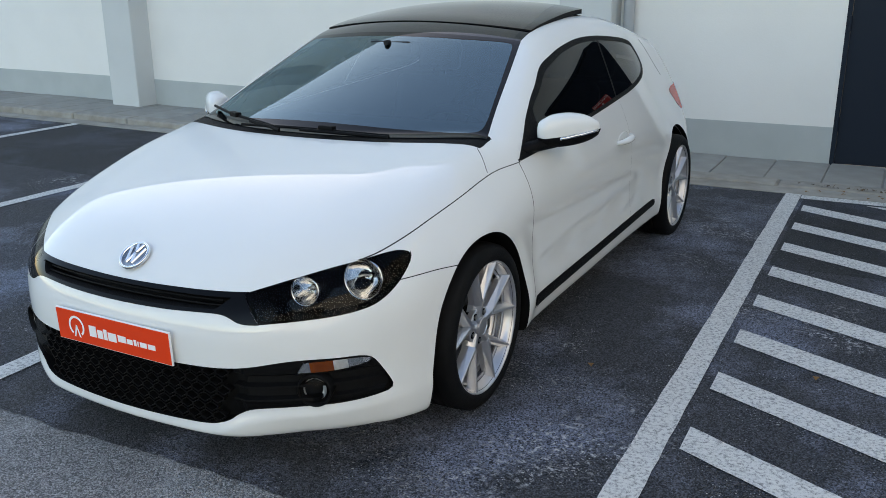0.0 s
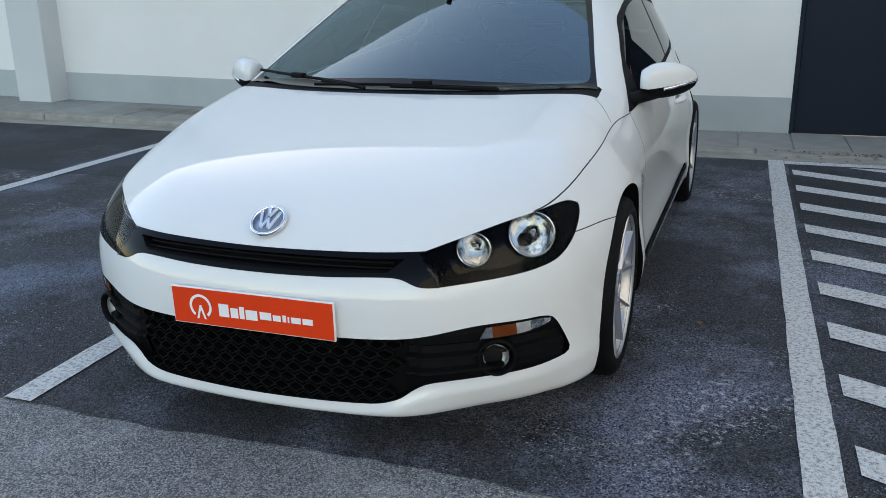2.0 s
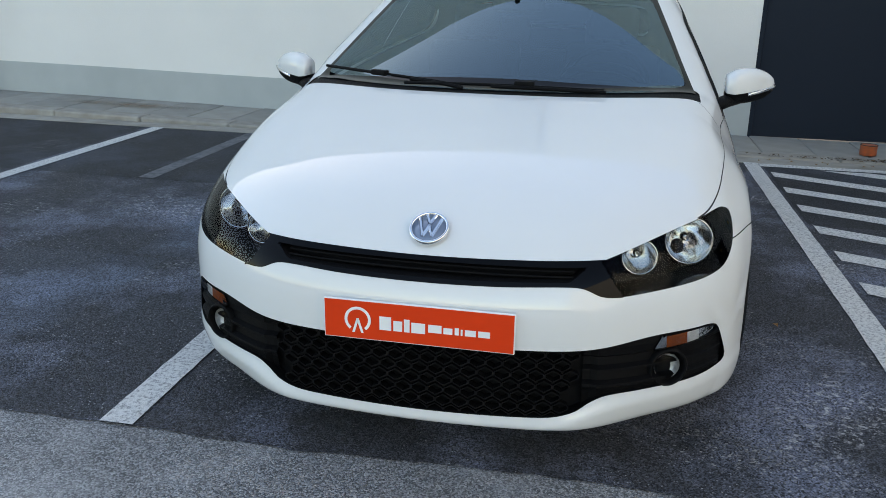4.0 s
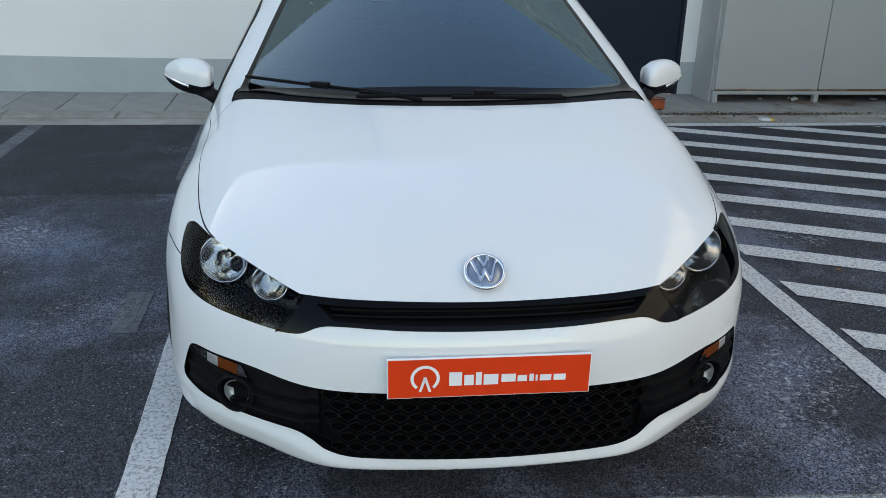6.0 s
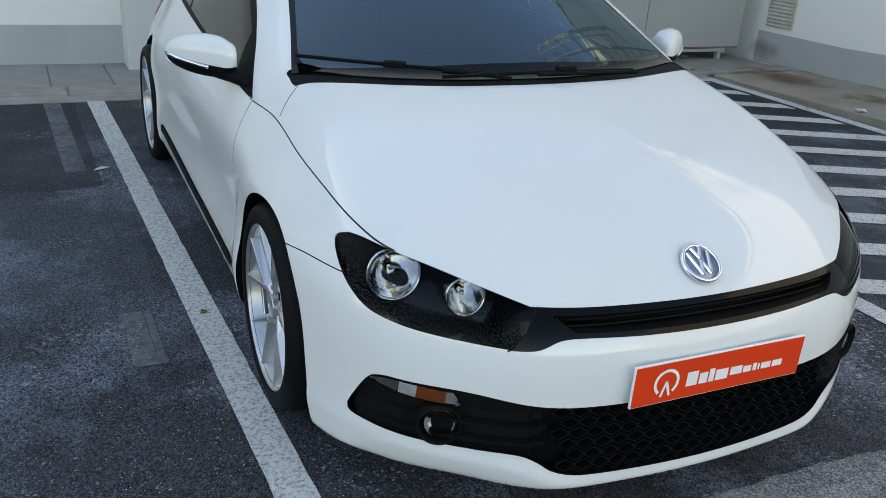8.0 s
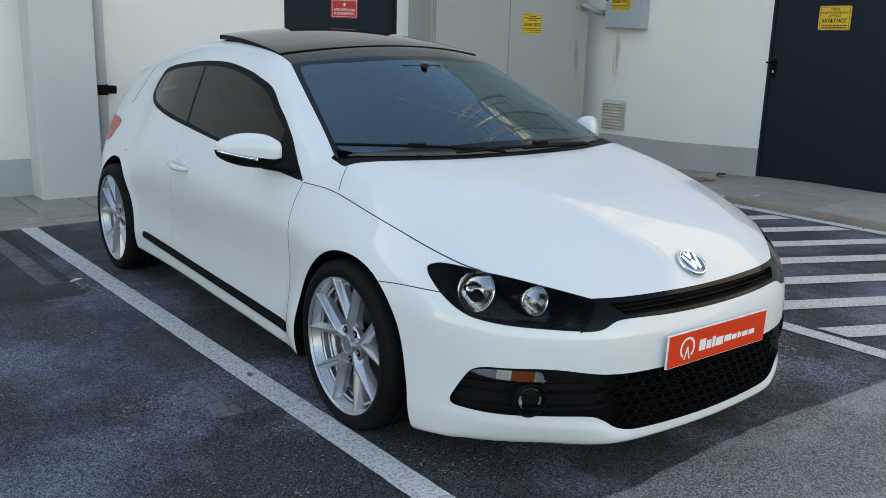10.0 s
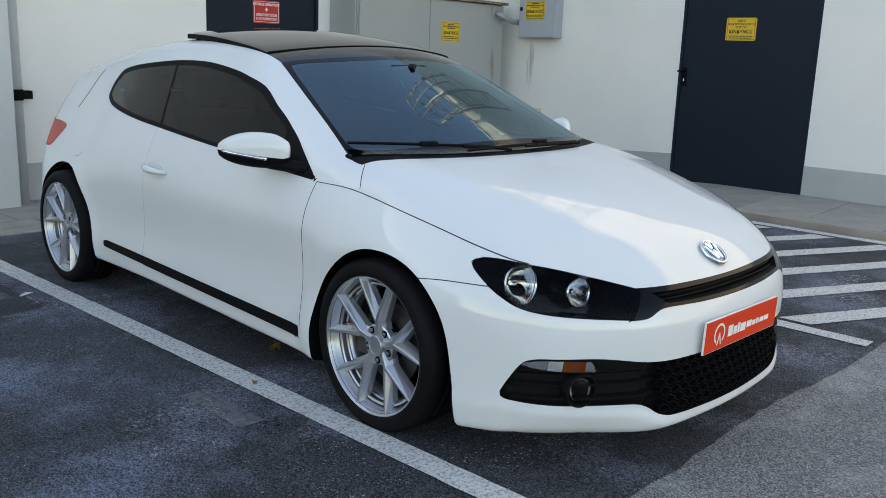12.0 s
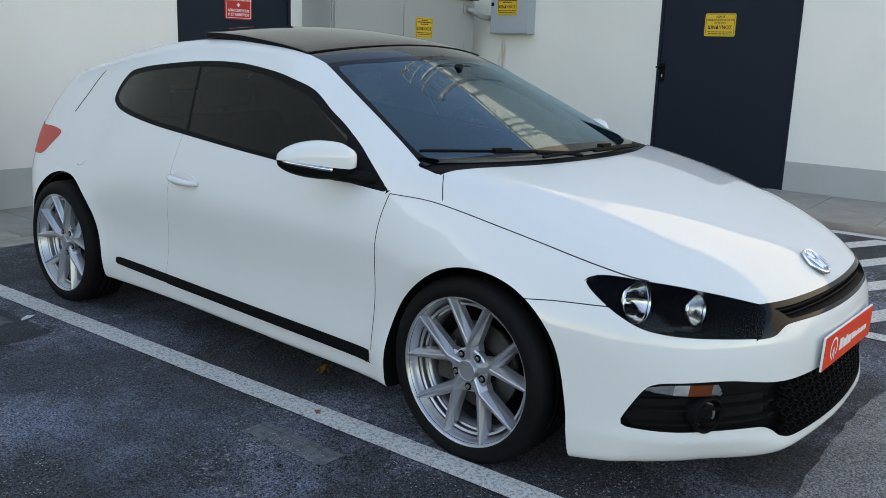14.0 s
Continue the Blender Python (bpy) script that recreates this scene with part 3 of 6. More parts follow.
face_n = SITE
face_e = SITE @ pose(0, 0, 0, 0, 0, -90)
danger = lambda: text_bars([(0.10, 0.078, 0.010), (0.24, 0.058, 0.010), (0.12, 0.038, 0.010), (0.24, -0.052, 0.008), (0.22, -0.070, 0.008)])

# doors
d = thing("door_1", "closed dark blue steel double door in the white wall", "door", at=SITE)
tagged(d, kind="structure")
mid = (D1[0] + D1[1]) / 2
part("frame", prism([(D1[0], 0.0), (D1[0], D1[2]), (D1[1], D1[2]), (D1[1], 0.0), (D1[1] - 0.035, 0.0), (D1[1] - 0.035, D1[2] - 0.035), (D1[0] + 0.035, D1[2] - 0.035), (D1[0] + 0.035, 0.0)], 0.08, Matrix.Translation((0, WALL_Y - 0.004, 0))), DOOR_BLUE, d)
part("leaf", box((D1[0] + 0.038, WALL_Y + 0.012, 0.02), (D1[1] - 0.038, WALL_Y + 0.06, D1[2] - 0.038), 0.003), DOOR_BLUE, d)
for z in (0.35, 1.15, 1.95):
    part("hinge", tube([(D1[0] + 0.03, WALL_Y - 0.006, z - 0.06), (D1[0] + 0.03, WALL_Y - 0.006, z + 0.06)], 0.011), DOOR_BLUE, d)
sign("small red prohibition sign with white print", 0.305, 0.212, SITE @ pose(2.32, WALL_Y + 0.012, 1.635), SIGN_RED, PLATE_WHITE,
     [(-0.006, 0.006, 0.004, 0.040), (-0.018, 0.018, 0.016, 0.028)], (("ΕΞΟΔΟΣ ΚΙΝΔΥΝΟΥ", 0.068, 0.032), ("ΑΠΑΓΟΡΕΥΕΤΑΙ", -0.030, 0.032), ("Η ΣΤΑΘΜΕΥΣΗ", -0.066, 0.032)))
d = thing("door_2", "closed dark navy steel door in the white side wall", "door", at=SITE)
tagged(d, kind="structure")
part("frame", prism([(-D2[1], 0.0), (-D2[1], D2[2]), (-D2[0], D2[2]), (-D2[0], 0.0), (-D2[0] - 0.03, 0.0), (-D2[0] - 0.03, D2[2] - 0.03), (-D2[1] + 0.03, D2[2] - 0.03), (-D2[1] + 0.03, 0.0)], 0.08, pose(0, 0, 0, 0, 0, -90) @ Matrix.Translation((0, WALL_X - 0.004, 0))), DOOR_BLUE, d)
part("leaf", box((-D2[1] + 0.033, WALL_X + 0.008, 0.05), (-D2[0] - 0.033, WALL_X + 0.06, D2[2] - 0.033), 0.003, pose(0, 0, 0, 0, 0, -90)), DOOR_BLUE, d)
hd = part("lock_plate", box((-2.465, WALL_X - 0.004, 1.07), (-2.415, WALL_X + 0.01, 1.26), 0.004, pose(0, 0, 0, 0, 0, -90)), BLACK_PLASTIC, d)
part("lever", tube([pose(0, 0, 0, 0, 0, -90) @ Vector(p) for p in ((-2.44, WALL_X, 1.22), (-2.44, WALL_X - 0.05, 1.22), (-2.42, WALL_X - 0.055, 1.22), (-2.49, WALL_X - 0.055, 1.218))], 0.010), BLACK_GLOSS, hd)
part("lock_cylinder", box((-2.448, WALL_X - 0.008, 1.115), (-2.432, WALL_X - 0.003, 1.145), 0.002, pose(0, 0, 0, 0, 0, -90)), CHROME, hd)
sign("yellow danger sign with black Greek lettering on the navy door", 0.31, 0.218, face_e @ pose(-1.878, WALL_X + 0.008, 1.644), SIGN_YELLOW, SIGN_BLACK, text_bars([(0.25, -0.067, 0.008), (0.23, -0.085, 0.008)]), (("ΧΩΡΟΣ", 0.076, 0.026), ("ΗΛΕΚΤΡΟΠΑΡΑΓΩΓΟΥ", 0.046, 0.026), ("ΖΕΥΓΟΥΣ", 0.017, 0.026), ("ΚΙΝΔΥΝΟΣ", -0.026, 0.047)))

# cabinet beside the corner
cab = thing("cabinet", "large grey steel utility cabinet with rusty lower edge, on legs", "cabinet", at=SITE)
CX0, CXM, CX1, CY, CZ0, CZ1 = 3.11, 4.118, 5.355, 4.70, 0.13, 1.885
part("body", box((CX0, CY + 0.03, CZ0), (CX1, WALL_Y - 0.006, CZ1), 0.006), CABINET, cab)
for a, b in ((CX0 + 0.012, CXM - 0.004), (CXM + 0.004, CX1 - 0.012)):
    lf = part("door", box((a, CY, CZ0 + 0.012), (b, CY + 0.029, CZ1 - 0.012), 0.005), CABINET, cab)
    part("rusty_edge", box((a + 0.004, CY - 0.003, CZ0 + 0.004), (b - 0.004, CY + 0.02, CZ0 + 0.018)), RUST, lf)
for x in (CX0 + 0.004, CXM - 0.02, CX1 - 0.26):
    part("leg", box((x, CY + 0.01, 0.0), (x + 0.045, CY + 0.06, CZ0 - 0.004), 0.003), CABINET, cab)
part("base_rail", box((CX0, CY + 0.005, CZ0 - 0.035), (CX1 - 0.2, CY + 0.045, CZ0 - 0.002), 0.003), CABINET, cab, "pale steel rail with rust")
part("top_cap", box((CX0 - 0.02, CY - 0.03, CZ1 + 0.002), (CX1 + 0.04, WALL_Y - 0.006, CZ1 + 0.03), 0.005), RUST, cab, "rusty sheet top")
for z in (0.45, 1.55):
    part("hinge", tube([(CX0 + 0.008, CY - 0.004, z), (CX0 + 0.008, CY - 0.004, z + 0.11)], 0.009), CABINET, cab)
part("side_panel", box((CX0 - 0.02, CY + 0.04, 0.0), (CX0 - 0.003, WALL_Y - 0.006, CZ1 + 0.001), 0.003), CABINET, cab)
sign("yellow danger sign with black Greek lettering on the grey cabinet", 0.285, 0.212, SITE @ pose(4.45, CY, 1.545), SIGN_YELLOW, SIGN_BLACK, danger(), (("ΚΙΝΔΥΝΟΣ", -0.012, 0.046),))
bx = thing("meter_box", "grey metal meter box on the white side wall", "electrical box", at=face_e)
part("body", box((-4.545, WALL_X - 0.15, 1.525), (-4.03, WALL_X, 2.13), 0.008), BOX_GREY, bx)
part("lid", box((-4.535, WALL_X - 0.162, 1.535), (-4.04, WALL_X - 0.151, 2.12), 0.004), BOX_GREY, bx)
part("latch", box((-4.52, WALL_X - 0.175, 1.83), (-4.49, WALL_X - 0.163, 1.87), 0.003), BLACK_PLASTIC, bx)
sign("yellow danger sign with black Greek lettering on the meter box", 0.27, 0.205, face_e @ pose(-4.305, WALL_X - 0.163, 1.83), SIGN_YELLOW, SIGN_BLACK, danger(), (("ΚΙΝΔΥΝΟΣ", -0.012, 0.044),))
cd = thing("conduit", "grey cable conduit elbow between cabinet and wall box", "pipe", at=SITE)
part("pipe", tube([(5.20, CY - 0.005, 1.79), (5.20, CY - 0.06, 1.77), (5.29, CY - 0.08, 1.73), (5.42, CY - 0.10, 1.70), (WALL_X - 0.03, CY - 0.14, 1.695)], 0.032, 12), GALV, cd, smooth=True)
part("flange", box((5.13, CY - 0.02, 1.73), (5.27, CY - 0.001, 1.85), 0.006), GALV, cd)
part("junction", box((WALL_X - 0.05, CY - 0.20, 1.64), (WALL_X - 0.002, CY - 0.10, 1.74), 0.006), GALV, cd)
vt = thing("wall_vent", "white louvred vent low in the side wall", "vent", at=face_e)
part("frame", prism([(-4.61, 0.372), (-4.61, 0.716), (-4.258, 0.716), (-4.258, 0.372)], 0.012, Matrix.Translation((0, WALL_X - 0.014, 0))), VENT_WHITE, vt)
for i in range(9):
    part("slat", box((-4.59, -0.024, -0.004), (-4.278, 0.006, 0.004), 0, Matrix.Translation((0, WALL_X - 0.020, 0.402 + 0.0355 * i)) @ pose(0, 0, 0, 35, 0, 0)), VENT_WHITE, vt)
pp = thing("drainpipe", "white plastic drainpipe with a black clamp beside the pillar", "pipe", at=SITE)
part("pipe", tube([(-0.088, 5.075, 0.01), (-0.088, 5.075, NORTH_TOP - 0.1)], 0.048, 20), PIPE_WHITE, pp, smooth=True)
cl = part("clamp", lathe([(0.825, 0.0485), (0.825, 0.056), (0.91, 0.056), (0.91, 0.0485)], 24, "z"), BLACK_PLASTIC, pp)
cl.location = (-0.088, 5.075, 0)
part("bracket", box((-0.038, 5.04, 0.835), (0.03, 5.11, 0.90), 0.006), BLACK_PLASTIC, pp)

# caged ladder high on the side wall, above the roof line
lad = thing("roof_ladder", "galvanised caged ladder fixed high on the side wall", "ladder", at=SITE)
LX, LY, Z0, Z1 = WALL_X - 0.16, 3.35, 3.3, 7.3
for y in (LY - 0.23, LY + 0.23):
    part("stile", tube([(LX, y, Z0), (LX, y, Z1), (LX + 0.25, y, Z1 + 0.1)], 0.025), GALV, lad)
for i in range(14):
    part("rung", tube([(LX, LY - 0.23, Z0 + 0.28 * i + 0.1), (LX, LY + 0.23, Z0 + 0.28 * i + 0.1)], 0.014, 6), GALV, lad)
arc = [(LX - 0.36 + 0.42 * math.cos(a), LY + 0.38 * math.sin(a)) for a in np.linspace(-2.0 + math.pi, 2.0 + math.pi, 15)]
arc = [(LX, LY - 0.23)] + sorted(arc, key=lambda p: math.atan2(p[1] - LY, -(p[0] - LX + 0.36))) + [(LX, LY + 0.23)]
for i in range(6):
    part("hoop", tube([(x, y, Z0 + 0.75 + 0.62 * i) for x, y in arc], 0.016, 6), GALV, lad)
for k in (3, 6, 8, 10, 13):
    part("cage_bar", tube([(arc[k][0], arc[k][1], Z0 + 0.75), (arc[k][0], arc[k][1], Z0 + 0.75 + 3.1)], 0.014, 6), GALV, lad)
for z in (3.6, 5.4):
    for y in (LY - 0.23, LY + 0.23):
        part("wall_bracket", tube([(LX, y, z), (WALL_X + 0.01, y, z)], 0.018, 6), GALV, lad)

# flaked, dusty wear on the sealed surface
random.seed(23)
wear = bmesh.new()
for wx, wy, rx_, ry_, n in ((0.95, -0.62, 0.17, 0.11, 150), (0.78, -0.52, 0.10, 0.06, 40), (1.06, 0.22, 0.22, 0.12, 120), (0.82, 0.33, 0.14, 0.10, 60), (1.32, -0.34, 0.14, 0.08, 70), (1.25, 2.6, 0.12, 0.6, 60), (-0.78, -0.42, 0.25, 0.14, 120), (-0.45, -0.5, 0.2, 0.12, 70), (-1.75, 1.36, 0.3, 0.10, 110), (-1.25, 0.5, 0.12, 0.12, 50), (-1.5, -0.3, 0.35, 0.25, 90), (-2.2, 0.6, 0.4, 0.3, 90), (1.95, 0.35, 0.2, 0.1, 40), (-3.0, 2.2, 0.4, 0.3, 60), (-1.22, 0.52, 0.06, 0.16, 90), (0.0, 0.0, 3.5, 3.5, 500), (-1.9, 1.45, 0.7, 0.06, 160)):
    for _ in range(n * 4):
        x, y, r = random.gauss(wx, rx_ * 0.55), random.gauss(wy, ry_ * 0.55), random.choice((0.0013, 0.0016, 0.002, 0.0025, 0.0045)) * random.uniform(0.6, 1.4)
        if -1.06 < x < -0.85 or 1.45 < x < 1.6:
            continue
        a0 = random.uniform(0, 6)
        wear.faces.new([wear.verts.new((x + r * random.uniform(0.5, 1.3) * math.cos(a0 + k * 1.05), y + 0.7 * r * random.uniform(0.5, 1.3) * math.sin(a0 + k * 1.05), rise(x) + 0.0080)) for k in range(6)])
tagged(setting("worn_flecks", wear, material("chalky_asphalt_wear", (0.42, 0.42, 0.415), 0.9, second=(0.13, 0.13, 0.135), scale=40), "chalky worn flecks on the dark asphalt"), kind="stuff")

# stains on walls and pavement: thin films with ragged, fading edges
def stain_material(name, color, thick, scale, stretch=(1, 1, 1), cover=(0.34, 0.56)):
    m = bpy.data.materials.new(name)
    m.use_nodes = True
    nt = m.node_tree
    b = nt.nodes["Principled BSDF"]
    b.inputs["Base Color"].default_value, b.inputs["Roughness"].default_value = (*color, 1), 0.9
    tc = nt.nodes.new("ShaderNodeTexCoord")
    mp, nz = nt.nodes.new("ShaderNodeMapping"), nt.nodes.new("ShaderNodeTexNoise")
    mp.inputs["Scale"].default_value = stretch
    nz.inputs["Scale"].default_value, nz.inputs["Detail"].default_value, nz.inputs["Roughness"].default_value = scale, 8, 0.65
    nt.links.new(tc.outputs["Object"], mp.inputs[0]); nt.links.new(mp.outputs[0], nz.inputs["Vector"])
    ctr, ln, rg, mu, rp = (nt.nodes.new("ShaderNode" + k) for k in ("VectorMath", "VectorMath", "MapRange", "Math", "ValToRGB"))
    ctr.operation, ln.operation, mu.operation = "SUBTRACT", "LENGTH", "MULTIPLY"
    ctr.inputs[1].default_value = (0.5, 0.5, 0.5)
    nt.links.new(tc.outputs["UV"], ctr.inputs[0]); nt.links.new(ctr.outputs[0], ln.inputs[0])
    rg.inputs[1].default_value, rg.inputs[2].default_value, rg.inputs[3].default_value, rg.inputs[4].default_value = 0.30, 0.80, 1.25, 0.0
    nt.links.new(ln.outputs["Value"], rg.inputs[0])
    nt.links.new(rg.outputs[0], mu.inputs[0]); nt.links.new(nz.outputs[0], mu.inputs[1])
    rp.color_ramp.elements[0].position, rp.color_ramp.elements[1].position = cover
    rp.color_ramp.elements[1].color = (thick, thick, thick, 1)
    nt.links.new(mu.outputs[0], rp.inputs[0]); nt.links.new(rp.outputs[0], b.inputs["Alpha"])
    return m


def stain(name, corners, mat, label):
    """A film over four corners; its edges fade by the distance from the middle."""
    bm = bmesh.new()
    uv = bm.loops.layers.uv.new("UVMap")
    n = 8
    c = [Vector(p) for p in corners]
    vs = [[bm.verts.new(c[0].lerp(c[1], i / n).lerp(c[3].lerp(c[2], i / n), j / n)) for i in range(n + 1)] for j in range(n + 1)]
    for j in range(n):
        for i in range(n):
            f = bm.faces.new((vs[j][i], vs[j][i + 1], vs[j + 1][i + 1], vs[j + 1][i]))
            for l, (a, b) in zip(f.loops, ((i, j), (i + 1, j), (i + 1, j + 1), (i, j + 1))):
                u, v = a / n - 0.5, b / n - 0.5
                l[uv].uv = (0.5 + 1.6 * u, 0.5 + 1.6 * v)
    return setting(name, bm, mat, label)


RUST_FILM = stain_material("rust_film", (0.20, 0.085, 0.035), 0.9, 4, (1, 1, 1), (0.24, 0.50))
DIRT_FILM = stain_material("dirt_film", (0.09, 0.06, 0.035), 0.9, 4, (1, 1, 1), (0.30, 0.54))
BROWN_WASH = stain_material("brown_wash", (0.30, 0.21, 0.14), 0.85, 1.6, (1, 1, 1), (0.24, 0.52))
RUN_FILM = stain_material("rust_run", (0.34, 0.19, 0.09), 0.75, 9, (3, 3, 0.22), (0.28, 0.60))
slope = lambda x, y: pave_side(y) * (0.5 + 0.5 * (x - KERB_X) / (WALL_X - KERB_X)) + 0.014
level = lambda y: 0.6 * pave_side(y) + 0.006
flat = lambda x0, x1, y0, y1: [(x, y, slope(x, y)) for x, y in ((x0, y0), (x1, y0), (x1, y1), (x0, y1))]
on_east = lambda y0, y1, z0, z1: [(WALL_X - 0.006, y1, z0), (WALL_X - 0.006, y0, z0), (WALL_X - 0.006, y0, z1), (WALL_X - 0.006, y1, z1)]
stain("rust_stain", flat(4.45, 5.58, 2.5, 4.9), RUST_FILM, "rust stain across the side pavement")
stain("dirt_stain", flat(4.45, 5.5, 2.0, 3.6), DIRT_FILM, "dark dirt stain on the side pavement")
stain("brown_stain", on_east(4.0, 5.1, -0.12, 0.38), BROWN_WASH, "brown wash on the grey wall base")
stain("rust_run", on_east(4.28, 4.62, 0.45, 1.95), RUN_FILM, "rust run below the meter box")
stain("rust_run", [(CX1 - 0.30, CY - 0.002, 0.5), (CX1 - 0.05, CY - 0.002, 0.5), (CX1 - 0.05, CY - 0.002, CZ1 - 0.02), (CX1 - 0.30, CY - 0.002, CZ1 - 0.02)], RUN_FILM, "rust run on the cabinet door")
stain("dirt_stain", [(2.9, 4.2, 0.031), (5.5, 4.2, 0.031), (5.5, 5.1, 0.031), (2.9, 5.1, 0.031)], RUST_FILM, "rust and dirt below the cabinet")
stain("brown_stain", flat(4.45, 5.58, 2.6, 5.0), BROWN_WASH, "brown wash over the corner of the pavement")
stain("dirt_stain", [(-6.0, 4.34, 0.096), (-2.2, 4.34, 0.039), (-2.2, 5.1, 0.039), (-6.0, 5.1, 0.096)], BROWN_WASH, "brown wash on the pavement slabs")

# chalky scuffs, a fresher seal and a crack on the bays
CHALK_FILM = stain_material("chalk_scuff", (0.46, 0.46, 0.46), 0.9, 55, (1, 1, 1), (0.50, 0.59))
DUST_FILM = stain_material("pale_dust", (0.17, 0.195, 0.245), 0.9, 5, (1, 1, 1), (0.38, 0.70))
films = 0
for x, y, rx_, ry_, film_ in ((0.965, -0.60, 0.26, 0.18, CHALK_FILM), (0.73, -0.55, 0.12, 0.07, CHALK_FILM), (1.19, -0.15, 0.24, 0.09, CHALK_FILM), (1.32, -0.34, 0.13, 0.08, CHALK_FILM), (1.12, 0.38, 0.33, 0.18, CHALK_FILM), (-1.95, 1.62, 0.4, 0.13, CHALK_FILM), (-1.7, 1.28, 0.55, 0.09, CHALK_FILM), (-1.9, 1.0, 0.3, 0.14, CHALK_FILM), (-1.74, 1.85, 0.3, 0.08, CHALK_FILM), (-1.45, 1.32, 0.3, 0.09, CHALK_FILM), (-1.24, 0.38, 0.13, 0.17, CHALK_FILM), (-1.36, 0.12, 0.28, 0.2, CHALK_FILM), (-1.3, -0.46, 0.3, 0.2, CHALK_FILM), (-2.7, 1.9, 0.6, 0.25, CHALK_FILM), (-2.7, 0.6, 0.6, 0.4, CHALK_FILM), (-0.5, -0.55, 0.35, 0.2, CHALK_FILM), (2.9, 0.5, 1.2, 1.0, CHALK_FILM), (2.9, 2.4, 1.2, 1.0, CHALK_FILM),
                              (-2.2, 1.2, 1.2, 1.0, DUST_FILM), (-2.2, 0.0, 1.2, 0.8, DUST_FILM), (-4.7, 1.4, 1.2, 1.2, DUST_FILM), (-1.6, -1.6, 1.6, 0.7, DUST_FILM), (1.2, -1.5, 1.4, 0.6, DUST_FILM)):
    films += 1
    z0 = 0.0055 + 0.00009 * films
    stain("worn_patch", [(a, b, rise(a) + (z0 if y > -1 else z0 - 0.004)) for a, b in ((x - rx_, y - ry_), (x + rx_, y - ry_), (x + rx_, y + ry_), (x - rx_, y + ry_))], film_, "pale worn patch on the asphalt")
for x0, x1 in ((-3.34, -1.13), (-5.84, -3.48), (1.6, 4.2)):
    n = 40
    strip("seal_strip", [(x0 + (x1 - x0) * i / n, 2.13 + 0.03 * noise.noise((i * 0.35, x0, 2))) for i in range(n + 1)] + [(x1, 3.92), (x0, 3.92)], ASPHALT_NEW, "fresher black seal near the kerb", 0.0052)
strip("old_line", long_line(-2.555, -2.445, 2.14, 3.92), LINE_GHOST, "old bay line blacked out with sealer", 0.0075)
strip("old_line", long_line(-1.225, -1.122, 0.31, 0.70), LINE_GHOST, "old bay line blacked out with sealer", 0.0075)
for x0, x1, y0, y1 in SEAL_PATCHES:
    n = 24
    strip("seal_patch", [(x0 + (x1 - x0) * i / n, y0 + 0.02 * noise.noise((i * 0.4, x0, 5))) for i in range(n + 1)] + [(x1 - (x1 - x0) * i / n, y1 + 0.02 * noise.noise((i * 0.4, x1, 8))) for i in range(n + 1)], ASPHALT_BLUE, "blue-grey seal patch in the dark asphalt", 0.0046)
path_ = [(-1.15 + 0.014 * noise.noise((i * 0.8, 1, 1)), 2.0 - 0.045 * i) for i in range(37)]
strip("crack", path_ + [(x + 0.002 + 0.003 * abs(noise.noise((y * 9, 2, 0))), y) for x, y in path_[::-1]], SEAM, "thin dark crack in the asphalt", 0.0082)

# leaf litter swept along the kerb
random.seed(31)
deb = bmesh.new()
for _ in range(900):
    x = random.triangular(1.5, 4.5, 3.4)
    y, r = random.gauss(4.16, 0.022), random.uniform(0.004, 0.016)
    a0, z = random.uniform(0, 6), 0.026 + random.uniform(0, 0.012)
    deb.faces.new([deb.verts.new((x + r * random.uniform(0.5, 1.4) * math.cos(a0 + k * 1.57), y + r * random.uniform(0.3, 1.0) * math.sin(a0 + k * 1.57), z + random.uniform(-0.004, 0.006))) for k in range(4)])
tagged(setting("leaf_litter", deb, material("brown_leaf_litter", (0.16, 0.10, 0.05), 0.9, second=(0.03, 0.022, 0.015), scale=60), "brown leaf litter along the kerb"), kind="stuff")


def scrap(label, at, size, mat, category="litter", name="paper_scrap"):
    """A crumpled scrap lying flat."""
    lt = thing(name, label, category, at=SITE @ at)
    b = bmesh.new()
    n = 5
    vs = [[b.verts.new((size * (i / n - 0.5) + random.uniform(-0.1, 0.1) * size, size * 0.6 * (j / n - 0.5) + random.uniform(-0.1, 0.1) * size, random.uniform(0.0, 0.28) * size)) for i in range(n + 1)] for j in range(n + 1)]
    for j in range(n):
        for i in range(n):
            b.faces.new((vs[j][i], vs[j][i + 1], vs[j + 1][i + 1], vs[j + 1][i]))
    bmesh.ops.recalc_face_normals(b, faces=b.faces)
    part("sheet", b, mat, lt)


for k, (x, y, z, size) in enumerate(((4.495, 2.41, level(2.4), 0.09), (4.36, 2.04, 0.05, 0.05), (3.925, 1.91, 0.012, 0.06), (4.6, 1.85, level(1.85), 0.05), (3.94, 4.78, 0.03, 0.10), (3.62, 4.80, 0.03, 0.07), (4.75, 4.8, 0.03, 0.06))):
    scrap("crumpled white paper scrap on the ground", pose(x, y, z, 0, 0, 50 * k), size, LITTER)
scrap("dark clump of wet leaves by the kerb", pose(5.36, 2.75, slope(5.36, 2.75), 0, 0, 30), 0.13, material("wet_leaves", (0.035, 0.025, 0.016), 0.8, spread=0.5, scale=40), "leaves", "leaf_clump")
scrap("curled yellow-brown leaf on the dark asphalt", pose(-0.638, 0.915, 0.006, 0, 0, 30), 0.075, material("yellow_leaf", (0.34, 0.17, 0.03), 0.8, spread=0.5, scale=60), "leaf", "fallen_leaf")
